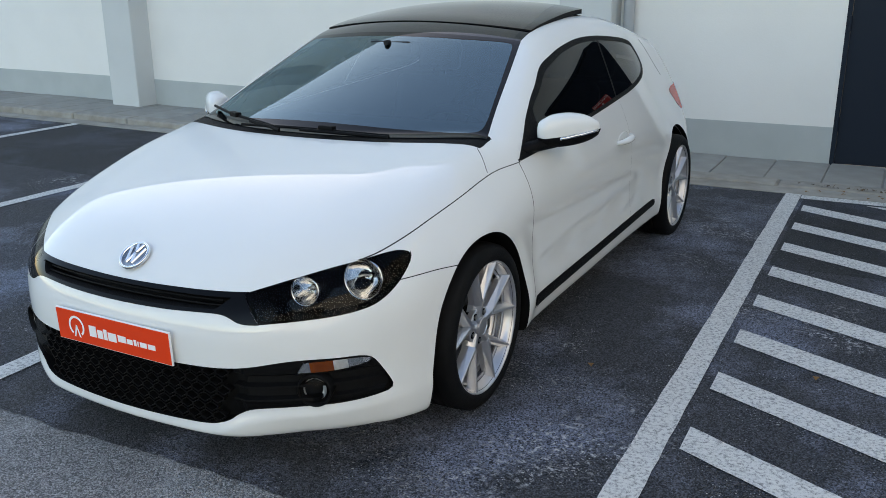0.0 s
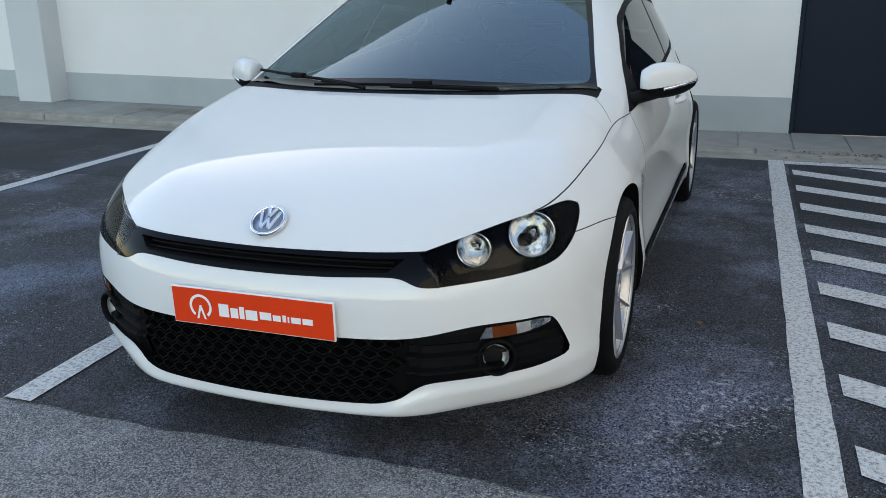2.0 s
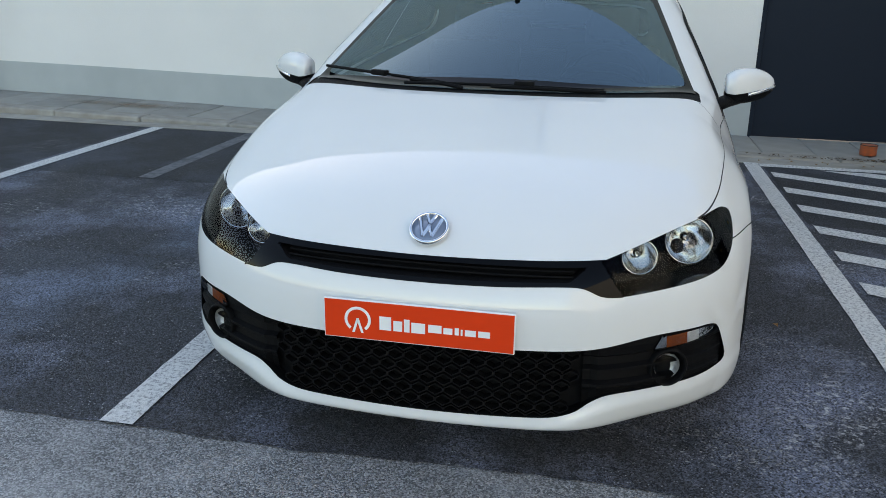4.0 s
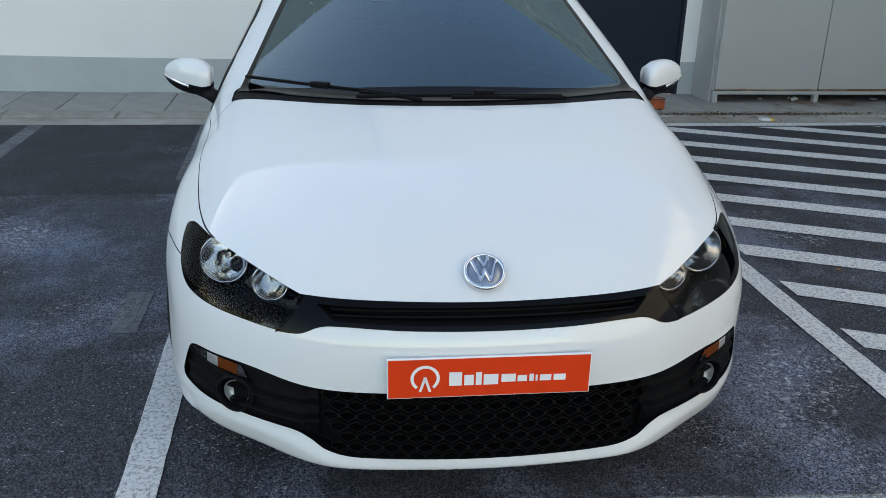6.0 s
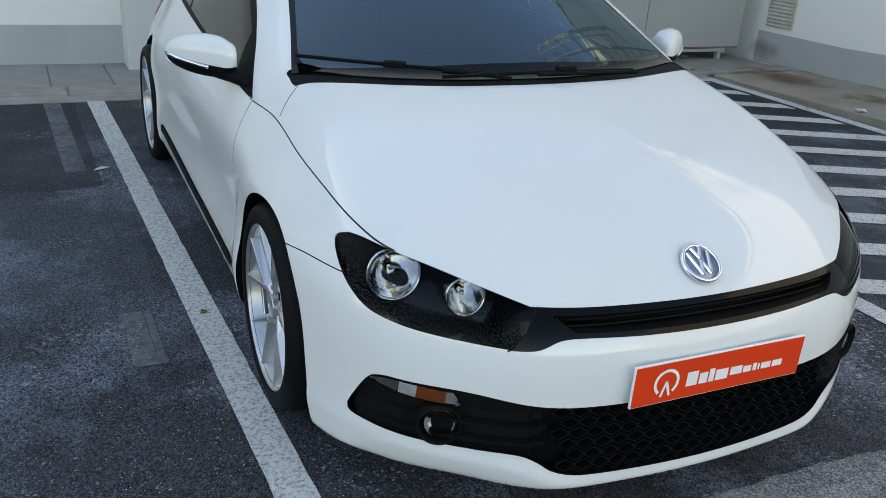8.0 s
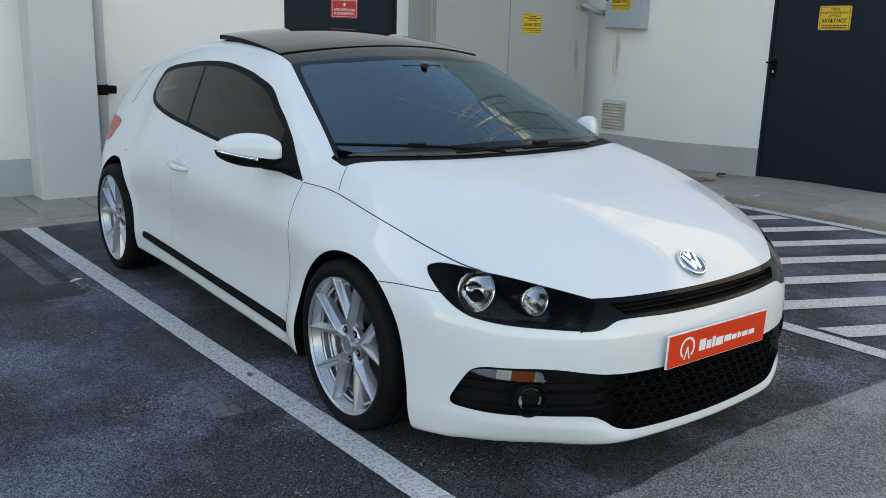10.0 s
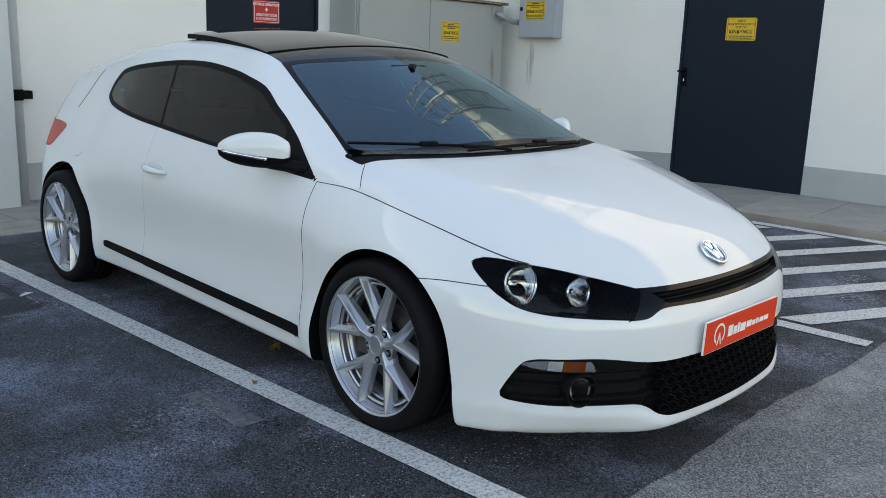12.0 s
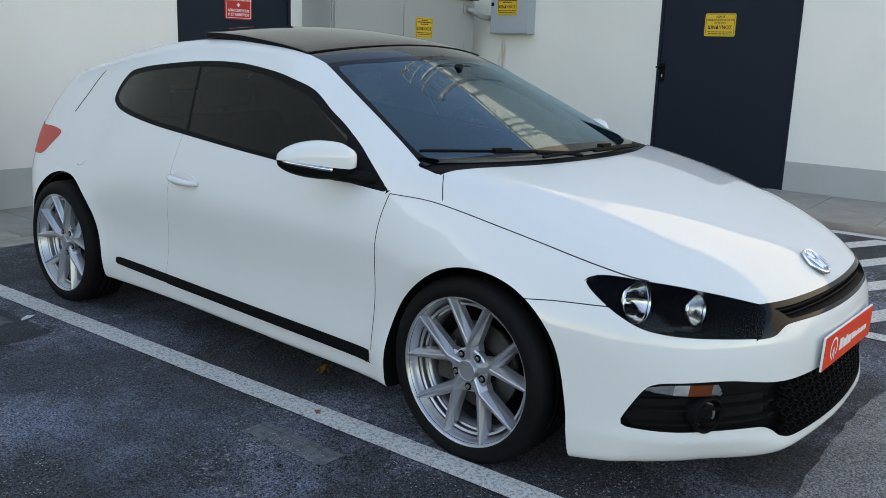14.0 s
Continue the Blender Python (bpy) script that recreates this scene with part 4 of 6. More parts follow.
tin = thing("tin_can", "small open orange tin on the pavement", "can", at=SITE @ pose(2.491, 4.45, 0.027, 0, 0, 0))
part("body", lathe([(0.0, 0.001), (0.0, 0.062), (0.004, 0.064), (0.075, 0.064), (0.078, 0.066), (0.081, 0.064), (0.078, 0.060), (0.008, 0.060), (0.006, 0.001)], 28, "z"), material("orange_tin", (0.55, 0.11, 0.03), 0.45, second=(0.30, 0.10, 0.05), scale=30), tin, "orange painted tin", True)
part("rim", lathe([(0.078, 0.0655), (0.083, 0.067), (0.085, 0.064), (0.081, 0.062)], 28, "z"), SIGN_BLACK, tin, "dark tin rim")
pk = thing("packet", "flattened white packet with a yellow end in the gutter", "litter", at=SITE @ pose(3.27, 3.98, 0.012, 0, 0, -4))
part("body", box((-0.055, -0.035, 0), (0.03, 0.035, 0.02), 0.004), LITTER, pk, "white card body")
part("yellow_end", box((0.031, -0.035, 0), (0.055, 0.035, 0.019), 0.004), SIGN_YELLOW, pk, "yellow end")

# litter
lt = thing("paper_scrap", "small white paper scrap on the dark asphalt", "litter", at=SITE @ pose(-1.11, 2.42, 0.006, 0, 0, 20))
b = bmesh.new()
vs = [b.verts.new(p) for p in ((-0.045, -0.008, 0), (0.0, -0.02, 0.006), (0.05, 0.0, 0.002), (0.01, 0.016, 0.008), (-0.03, 0.012, 0.001))]
b.faces.new(vs)
bmesh.ops.solidify(b, geom=b.faces[:], thickness=0.001)
part("paper", b, LITTER, lt)
random.seed(11)


def leaf_mesh():
    b = bmesh.new()
    ctr = [b.verts.new((0.03 * t - 0.015, 0, 0.004 * math.sin(3 * t))) for t in (0, 0.5, 1)]
    lo = b.verts.new((0.0, -0.010, 0.007)); hi = b.verts.new((0.0, 0.010, 0.006))
    b.faces.new((ctr[0], lo, ctr[1])); b.faces.new((lo, ctr[2], ctr[1])); b.faces.new((ctr[0], ctr[1], hi)); b.faces.new((hi, ctr[1], ctr[2]))
    me = bpy.data.meshes.new("leaf")
    b.to_mesh(me); b.free()
    me.materials.append(LEAF)
    return me


leaf_data = leaf_mesh()
for x, y in ((1.97, 0.72), (1.15, 0.45), (-0.95, 0.62)) + tuple((random.uniform(1.6, 4.2), random.uniform(3.97, 4.16)) for _ in range(26)) + tuple((random.uniform(4.2, 5.0), random.uniform(0.5, 4.0)) for _ in range(14)) + tuple((random.uniform(3.2, 5.2), random.uniform(4.3, 4.75)) for _ in range(22)):
    lf = tagged(new("leaf", leaf_data), "dry brown leaf lying on the ground", "leaf", "fallen leaves")
    lf.matrix_world = SITE @ pose(x, y, (pave_side(y) * (0.5 + 0.5 * (x - KERB_X) / (WALL_X - KERB_X)) if x > KERB_X else 0.02 if y > KERB_Y else 0.011), 0, 0, random.uniform(0, 360)) @ Matrix.Diagonal((1.3, 1.3, 1.3, 1))

# ---- cutting the skin into panels ----
def outline(points, closed=True, steps=10):
    """A smooth curve (centripetal) through points; a point given twice is a corner."""
    pts = [np.array(p, float) for p in points]
    n, out = len(pts), []
    rng = range(n) if closed else range(n - 1)
    for i in rng:
        p1, p2 = pts[i], pts[(i + 1) % n]
        if np.allclose(p1, p2):
            continue
        p0 = pts[(i - 1) % n] if closed or i else p1
        p3 = pts[(i + 2) % n] if closed or i < n - 2 else p2
        m1, m2 = (p2 - p0) / 2, (p3 - p1) / 2
        if np.allclose(p0, p1):
            m1 = m2 * 0 + (p2 - p1)
        if np.allclose(p2, p3):
            m2 = p2 - p1
        ln = np.linalg.norm(p2 - p1)
        m1, m2 = (m * min(1, 1.4 * ln / (np.linalg.norm(m) + 1e-9)) for m in (m1, m2))
        for t in np.linspace(0, 1, steps, endpoint=False):
            out.append((2 * t**3 - 3 * t**2 + 1) * p1 + (t**3 - 2 * t**2 + t) * m1 + (-2 * t**3 + 3 * t**2) * p2 + (t**3 - t**2) * m2)
    if not closed:
        out.append(pts[-1])
    return np.array(out)


def distances(uv, line, closed):
    """Signed distance to a line (below 0 inside, or to its right) and whether the nearest place is inside its ends."""
    a, b = (line, np.roll(line, -1, 0)) if closed else (line[:-1], line[1:])
    best, sign, within = np.full(len(uv), 1e9), np.zeros(len(uv)), np.ones(len(uv), bool)
    inside = np.zeros(len(uv), bool)
    for i, (p, q) in enumerate(zip(a, b)):
        d = q - p
        w = uv - p
        t = (w @ d) / max(d @ d, 1e-12)
        tc = np.clip(t, 0, 1)
        dist = np.hypot(*(w - tc[:, None] * d).T)
        near = dist < best
        best = np.where(near, dist, best)
        cr = d[0] * w[:, 1] - d[1] * w[:, 0]
        sign = np.where(near, np.sign(cr), sign)
        if not closed:
            ok = np.ones(len(uv), bool)
            if i == 0:
                ok &= t >= 0
            if i == len(a) - 1:
                ok &= t <= 1
            within = np.where(near, ok, within)
        else:
            cross = (p[1] > uv[:, 1]) != (q[1] > uv[:, 1])
            xi = p[0] + (uv[:, 1] - p[1]) * d[0] / (d[1] if abs(d[1]) > 1e-12 else 1e-12)
            inside ^= cross & (uv[:, 0] < xi)
    return (np.where(inside, -best, best), within) if closed else (best * sign, within)


class Skin:
    """Loose triangles with normals and a label each; views: side (y, z), front (|x|, z), top (|x|, y)."""

    def __init__(self, p, n, tri):
        self.p, self.n, self.l = p[tri], n[tri], np.zeros(len(tri), int)

    def view(self, kind):
        p = self.p
        return {"side": p[..., [1, 2]], "front": np.stack([np.abs(p[..., 0]), p[..., 2]], -1), "top": np.stack([np.abs(p[..., 0]), p[..., 1]], -1)}[kind]

    def split(self, sel, f):
        """Splits the chosen triangles where the corner values f change sign."""
        s = f > 0
        mixed = s.any(1) & ~s.all(1)
        idx = np.flatnonzero(sel)
        keep = np.ones(len(self.p), bool)
        keep[idx[mixed]] = False
        p, n, l, f, s = self.p[idx[mixed]], self.n[idx[mixed]], self.l[idx[mixed]], f[mixed], s[mixed]
        if not len(p):
            return
        lone = np.where(s.sum(1) == 1, np.argmax(s, 1), np.argmin(s, 1))
        o = (lone[:, None] + np.arange(3)) % 3
        r = np.arange(len(p))[:, None]
        p, n, f = p[r, o], n[r, o], f[r, o]
        t1, t2 = (f[:, 0] / (f[:, 0] - f[:, 1]))[:, None], (f[:, 0] / (f[:, 0] - f[:, 2]))[:, None]

        def cut(q):
            a, b = q[:, 0] + t1 * (q[:, 1] - q[:, 0]), q[:, 0] + t2 * (q[:, 2] - q[:, 0])
            return np.concatenate([np.stack(k, 1) for k in ((q[:, 0], a, b), (a, q[:, 1], q[:, 2]), (a, q[:, 2], b))])
        self.p, self.n = np.concatenate([self.p[keep], cut(p)]), np.concatenate([self.n[keep], cut(n)])
        self.l = np.concatenate([self.l[keep], np.tile(l, 3)])

    def region(self, kind, line, label, where, only=None):
        """Gives the part inside a closed outline a label."""
        lo, hi = line.min(0) - 0.03, line.max(0) + 0.03

        def choose():
            uv = self.view(kind)
            ok = ((uv > lo) & (uv < hi)).all(2).any(1) & where(self.p.mean(1), self.n.mean(1))
            return ok if only is None else ok & np.isin(self.l, only)
        sel = choose()
        f, _ = distances(self.view(kind)[sel].reshape(-1, 2), line, True)
        self.split(sel, f.reshape(-1, 3))
        sel = choose()
        f, _ = distances(self.view(kind)[sel].mean(1), line, True)
        self.l[np.flatnonzero(sel)[f < 0]] = label

    def seam(self, kind, line, width, label, where, only):
        """Gives a narrow gap along an open line a label."""
        lo, hi = line.min(0) - 0.03, line.max(0) + 0.03
        for off in (-width / 2, width / 2, None):
            uv = self.view(kind)
            sel = ((uv > lo) & (uv < hi)).all(2).any(1) & where(self.p.mean(1), self.n.mean(1)) & np.isin(self.l, only)
            idx = np.flatnonzero(sel)
            f, w = distances(uv[sel].reshape(-1, 2), line, False)
            f, w = f.reshape(-1, 3), w.reshape(-1, 3)
            near = (np.abs(f) < 0.025).all(1) & w.any(1)
            if off is not None:
                s2 = np.zeros(len(self.p), bool)
                s2[idx[near]] = True
                self.split(s2, f[near] - off)
            else:
                fc, wc = distances(uv[sel].mean(1), line, False)
                self.l[idx[(np.abs(fc) < width / 2) & wc]] = label

    def take(self, sel):
        return self.p[sel], self.n[sel]


def skin_part(name, pn, mat, parent, label="", lift=0.0):
    """A mesh part from loose triangles, moved along their normals by lift."""
    p, n = pn
    v = (p + n * lift).reshape(-1, 3)
    n = n.reshape(-1, 3)
    key, first, inv = np.unique(np.round(v * 20000).astype(np.int64), axis=0, return_index=True, return_inverse=True)
    tri = inv.reshape(-1, 3)
    ok = (tri[:, 0] != tri[:, 1]) & (tri[:, 1] != tri[:, 2]) & (tri[:, 0] != tri[:, 2])
    tri = tri[ok]
    me = bpy.data.meshes.new(name)
    me.from_pydata(v[first].tolist(), [], tri.tolist())
    me.materials.append(mat)
    me.polygons.foreach_set("use_smooth", np.ones(len(me.polygons), bool))
    me.update()
    nn = n[first] / np.maximum(np.linalg.norm(n[first], axis=1), 1e-9)[:, None]
    me.normals_split_custom_set_from_vertices(nn.tolist())
    ob = new(name, me)
    ob.parent = parent
    return tagged(ob, label)


def pocket(name, pn, way, mat, parent, label="", floor=True, rim=0.0):
    """A recess behind an opening: walls from its edge along way, and a floor."""
    p, _ = pn
    v = p.reshape(-1, 3)
    key, first, inv = np.unique(np.round(v * 20000).astype(np.int64), axis=0, return_index=True, return_inverse=True)
    tri = inv.reshape(-1, 3)
    tri = tri[(tri[:, 0] != tri[:, 1]) & (tri[:, 1] != tri[:, 2]) & (tri[:, 0] != tri[:, 2])]
    edges = {}
    for t in tri:
        for a, b in ((t[0], t[1]), (t[1], t[2]), (t[2], t[0])):
            k = (min(a, b), max(a, b))
            edges[k] = None if k in edges else (a, b)
    base = v[first]
    way = np.asarray(way, float)
    moved = base + way
    n = len(base)
    faces = [(a, b, b + n, a + n) for k, e in edges.items() if e is not None for a, b in (e,)]
    if floor:
        faces += [tuple(int(i) + n for i in t) for t in tri]
    me = bpy.data.meshes.new(name)
    me.from_pydata(np.concatenate([base, moved]).tolist(), [], [tuple(int(i) for i in f) for f in faces])
    me.materials.append(mat)
    me.polygons.foreach_set("use_smooth", np.array([len(f) == 3 for f in faces]))
    me.update()
    ob = new(name, me)
    ob.parent = parent
    return tagged(ob, label)

# ---- the car ----
car = thing("car", "white three-door hatchback parked in a bay, sunroof tilted open", "car")
CAR = Matrix.Translation((0.016, 0.0065, -0.017)) @ pose(0, 0, 0, 0.17, -0.4, -0.72)
skin = Skin(*body_grid())
front = lambda p, n: (p[:, 1] < -0.2) & (n[:, 1] < 0.25)
flank = lambda p, n: np.abs(p[:, 0]) > 0.55
upper = lambda p, n: (n[:, 2] > 0.2) & (p[:, 2] > 0.6)
side_on = lambda p, n: (np.abs(p[:, 0]) > 0.45) & (np.abs(n[:, 0]) > 0.3)
(SHELL, ARCH, SCREEN, FRIT, ROOF, WINDOW, BLACKED, LAMP, INTAKE, SIGNAL, SLOT, OPENING, GAP, STRIP, TAIL, HOOD, DOOR, BUMPER, FENDER, COWL, REAR_GLASS, WINDOW_TRIM) = range(22)
ARCH_FRONT = outline([(0.335, -0.1), (0.335, 0.17), (0.322, 0.36), (0.25, 0.522), (0.105, 0.638), (-0.045, 0.664), (-0.20, 0.62), (-0.315, 0.508), (-0.368, 0.33), (-0.382, 0.14), (-0.382, -0.1)])
ARCH_REAR = outline([(2.15, -0.1), (2.155, 0.2), (2.185, 0.39), (2.27, 0.545), (2.42, 0.645), (2.58, 0.668), (2.74, 0.635), (2.87, 0.53), (2.935, 0.38), (2.95, 0.2), (2.95, -0.1)])
LAMP_LINE = outline([(0.457, 0.618), (0.457, 0.618), (0.56, 0.650), (0.65, 0.675), (0.70, 0.686), (0.757, 0.698), (0.785, 0.694), (0.804, 0.677), (0.812, 0.645), (0.809, 0.606), (0.788, 0.572), (0.75, 0.556), (0.68, 0.546), (0.52, 0.5345), (0.52, 0.5345)])
INTAKE_LINE = outline([(-0.3, 0.392), (0.0, 0.392), (0.27, 0.392), (0.45, 0.397), (0.60, 0.418), (0.72, 0.418), (0.762, 0.415), (0.785, 0.398), (0.808, 0.335), (0.82, 0.292), (0.82, 0.292), (0.808, 0.278), (0.73, 0.268), (0.60, 0.266), (0.50, 0.262), (0.455, 0.245), (0.41, 0.216), (0.33, 0.199), (0.0, 0.194), (-0.3, 0.196)])
SIGNAL_LINE = outline([(0.612, 0.374), (0.63, 0.409), (0.63, 0.409), (0.70, 0.411), (0.755, 0.409), (0.782, 0.398), (0.768, 0.385), (0.70, 0.376), (0.612, 0.374)])
SLOT_LINE = outline([(-0.3, 0.617), (0.0, 0.614), (0.27, 0.617), (0.47, 0.6215), (0.47, 0.6215), (0.532, 0.533), (0.532, 0.533), (0.47, 0.537), (0.40, 0.561), (0.2, 0.556), (0.0, 0.554), (-0.3, 0.556)])
OPENING_LINE = outline([(-0.3, 0.604), (0.0, 0.603), (0.3, 0.604), (0.425, 0.606), (0.425, 0.606), (0.385, 0.573), (0.385, 0.573), (0.2, 0.568), (0.0, 0.566), (-0.3, 0.568)])
skin.region("side", ARCH_FRONT, ARCH, flank)
skin.region("side", ARCH_REAR, ARCH, flank)
skin.region("front", INTAKE_LINE, INTAKE, front)
skin.region("front", SIGNAL_LINE, SIGNAL, front, (INTAKE,))
AMBER_BIT, RIB_BIT = 30, 31
skin.region("front", np.array([(0.650, 0.34), (0.706, 0.34), (0.698, 0.44), (0.642, 0.44)]), AMBER_BIT, front, (SIGNAL,))
skin.region("front", np.array([(0.706, 0.34), (0.738, 0.34), (0.730, 0.44), (0.698, 0.44)]), RIB_BIT, front, (SIGNAL,))
skin.region("front", SLOT_LINE, SLOT, front)
skin.region("front", OPENING_LINE, OPENING, front, (SLOT,))
skin.region("front", LAMP_LINE, LAMP, lambda p, n: p[:, 1] < -0.2)
SCREEN_LINE = outline([(-0.3, 0.155), (0.0, 0.125), (0.3, 0.155), (0.55, 0.235), (0.722, 0.335), (0.722, 0.335), (0.672, 0.53), (0.622, 0.75), (0.563, 1.0), (0.563, 1.0), (0.3, 0.925), (0.0, 0.895), (-0.3, 0.925)])
GLASS_LINE = outline([(-0.3, 0.235), (0.0, 0.215), (0.3, 0.235), (0.55, 0.295), (0.655, 0.345), (0.680, 0.40), (0.645, 0.56), (0.598, 0.75), (0.550, 0.935), (0.525, 0.955), (0.3, 0.885), (0.0, 0.855), (-0.3, 0.885)])
COWL_LINE = outline([(-0.3, 0.10), (0.0, 0.072), (0.3, 0.098), (0.55, 0.168), (0.735, 0.252), (0.735, 0.252), (0.735, 0.30), (0.715, 0.36), (0.55, 0.26), (0.3, 0.18), (0.0, 0.15), (-0.3, 0.18)])
ROOF_LINE = outline([(-0.3, 0.90), (0.0, 0.87), (0.3, 0.90), (0.562, 0.985), (0.562, 0.985), (0.554, 1.4), (0.535, 1.83), (0.535, 1.83), (0.3, 1.89), (0.0, 1.91), (-0.3, 1.89)])
REAR_LINE = outline([(-0.3, 2.78), (0.3, 2.78), (0.52, 2.80), (0.56, 3.12), (0.3, 3.16), (-0.3, 3.16)])
skin.region("top", COWL_LINE, COWL, upper)
skin.region("top", SCREEN_LINE, FRIT, upper)
skin.region("top", GLASS_LINE, SCREEN, upper, (FRIT,))
skin.region("top", ROOF_LINE, ROOF, upper, (SHELL,))
ROOF_FRONT = 32
ROOF_CUT = np.array([(-0.3, 0.5), (0.7, 0.5)] + [(x, 1.02 + 0.30 * x * x) for x in np.linspace(0.7, -0.3, 41)])
skin.region("top", ROOF_CUT, ROOF_FRONT, upper, (ROOF,))
skin.region("top", REAR_LINE, REAR_GLASS, upper)
WINDOW_LINE = outline([(0.392, 0.839), (0.392, 0.839), (0.53, 0.935), (0.605, 0.985), (0.705, 1.04), (0.80, 1.085), (0.93, 1.15), (1.06, 1.186), (1.2, 1.213), (1.43, 1.236), (1.69, 1.234), (2.0, 1.208), (2.16, 1.187), (2.252, 1.165), (2.303, 1.115), (2.318, 1.068), (2.300, 1.028), (2.19, 0.993), (1.86, 0.955), (1.57, 0.932), (1.2, 0.904), (0.98, 0.889), (0.85, 0.873)])
PANE_LINE = outline([(0.62, 0.873), (0.62, 0.873), (0.66, 0.99), (0.70, 1.017), (0.81, 1.066), (0.94, 1.128), (1.07, 1.163), (1.2, 1.19), (1.43, 1.213), (1.69, 1.211), (1.99, 1.186), (2.15, 1.163), (2.228, 1.144), (2.274, 1.10), (2.287, 1.066), (2.273, 1.043), (2.18, 1.013), (1.86, 0.974), (1.57, 0.951), (1.2, 0.92), (0.98, 0.905)])
skin.region("side", WINDOW_LINE, WINDOW_TRIM, side_on)
skin.region("side", PANE_LINE, WINDOW, side_on, (WINDOW_TRIM,))
skin.seam("side", np.array([(1.70, 1.29), (1.673, 1.223), (1.625, 1.09), (1.567, 0.92)]), 0.016, BLACKED, side_on, (WINDOW,))
STRIP_LINE = outline([(0.405, 0.254), (0.405, 0.254), (0.405, 0.297), (0.405, 0.297), (1.2, 0.318), (2.02, 0.340), (2.045, 0.330), (2.03, 0.308), (1.2, 0.280)])
skin.region("side", STRIP_LINE, STRIP, flank)
TAIL_LINE = outline([(2.785, 0.842), (2.84, 0.787), (2.935, 0.720), (3.04, 0.715), (3.3, 0.70), (3.45, 0.78), (3.3, 0.875), (3.04, 0.860), (2.90, 0.860)])
skin.region("side", TAIL_LINE, TAIL, lambda p, n: (np.abs(p[:, 0]) > 0.45) & (p[:, 1] > 2.6))

FENDER_TOP = outline([(-0.52, 0.688), (-0.47, 0.698), (-0.368, 0.722), (-0.19, 0.762), (-0.03, 0.793), (0.116, 0.816), (0.25, 0.833), (0.392, 0.838)], False)
HOOD_END = outline([(0.726, 0.245), (0.765, 0.215), (0.797, 0.187)], False)
LAMP_BACK = outline([(-0.165, 0.604), (-0.30, 0.617), (-0.46, 0.620)], False)
DOOR_FRONT = outline([(0.392, 0.838), (0.397, 0.755), (0.397, 0.58), (0.394, 0.30)], False)
DOOR_REAR = outline([(1.60, 0.933), (1.606, 0.86), (1.615, 0.79), (1.63, 0.60), (1.648, 0.33)], False)
HATCH_SIDE = outline([(2.555, 1.16), (2.60, 1.10), (2.645, 1.035), (2.715, 0.945)], False)
paint = (SHELL,)
skin.seam("side", FENDER_TOP, 0.0028, GAP, lambda p, n: np.abs(p[:, 0]) > 0.66, paint)
skin.seam("top", HOOD_END, 0.0032, GAP, lambda p, n: (p[:, 2] > 0.7), paint)
skin.seam("side", LAMP_BACK, 0.003, GAP, flank, paint)
skin.seam("side", DOOR_FRONT, 0.0036, GAP, flank, paint)
skin.seam("side", DOOR_REAR, 0.0011, GAP, flank, paint)
skin.seam("side", np.array([(0.40, 0.252), (1.64, 0.290)]), 0.005, GAP, flank, paint)
skin.seam("side", HATCH_SIDE, 0.009, GAP, lambda p, n: np.abs(p[:, 0]) > 0.4, paint)
skin.seam("side", np.array([(2.44 + 0.085 * math.cos(a), 0.80 + 0.085 * math.sin(a)) for a in np.linspace(3.9, 5.0, 20)]), 0.0022, GAP, lambda p, n: p[:, 0] < -0.5, paint)

# which panel each painted triangle belongs to
c = skin.p.mean(1)
ax, cy, cz = np.abs(c[:, 0]), c[:, 1], c[:, 2]
free = skin.l == SHELL
top_line = np.interp(cy, FENDER_TOP[:, 0], FENDER_TOP[:, 1])
end_line = np.where(ax < 0.726, 0.30, np.interp(ax, HOOD_END[:, 0], HOOD_END[:, 1]))
lamp_top = np.interp(ax, [0, 0.455, 0.52, 0.757], [0.59, 0.59, 0.61, 0.69])
is_hood = free & (cy < end_line) & (cz > np.where(cy < -0.45, lamp_top, top_line))
is_bump = free & ~is_hood & (cy < -0.1) & (cz < np.interp(-cy, [0.1, 0.165, 0.425, 1.0], [0.6, 0.604, 0.622, 0.64]))
is_fend = free & ~is_hood & ~is_bump & (cy < 0.396) & (cz < top_line + 0.001) & (cz > 0.16)
rear_line = np.interp(cz, [0.33, 0.6, 0.79, 0.933], [1.648, 1.63, 1.615, 1.60])
is_door = free & (ax > 0.6) & (cy > 0.396) & (cy < rear_line) & (cz > 0.252 + (cy - 0.4) * 0.0306) & (cz < 0.97)
for mask, lab in ((is_hood, HOOD), (is_bump, BUMPER), (is_fend, FENDER), (is_door, DOOR)):
    skin.l[mask] = lab
x_mid = c[:, 0]
whole = lambda lab: skin.take(skin.l == lab)
half = lambda lab, s: skin.take((skin.l == lab) & (x_mid * s > 0))

skin_part("body_shell", whole(SHELL), PAINT, car)
skin_part("hood", whole(HOOD), PAINT, car)
bumper = skin_part("front_bumper", whole(BUMPER), PAINT, car)
gp, gn = whole(GAP)
owner = {}


def root_of(k):
    while owner.setdefault(k, k) != k:
        k = owner[k]
    return k


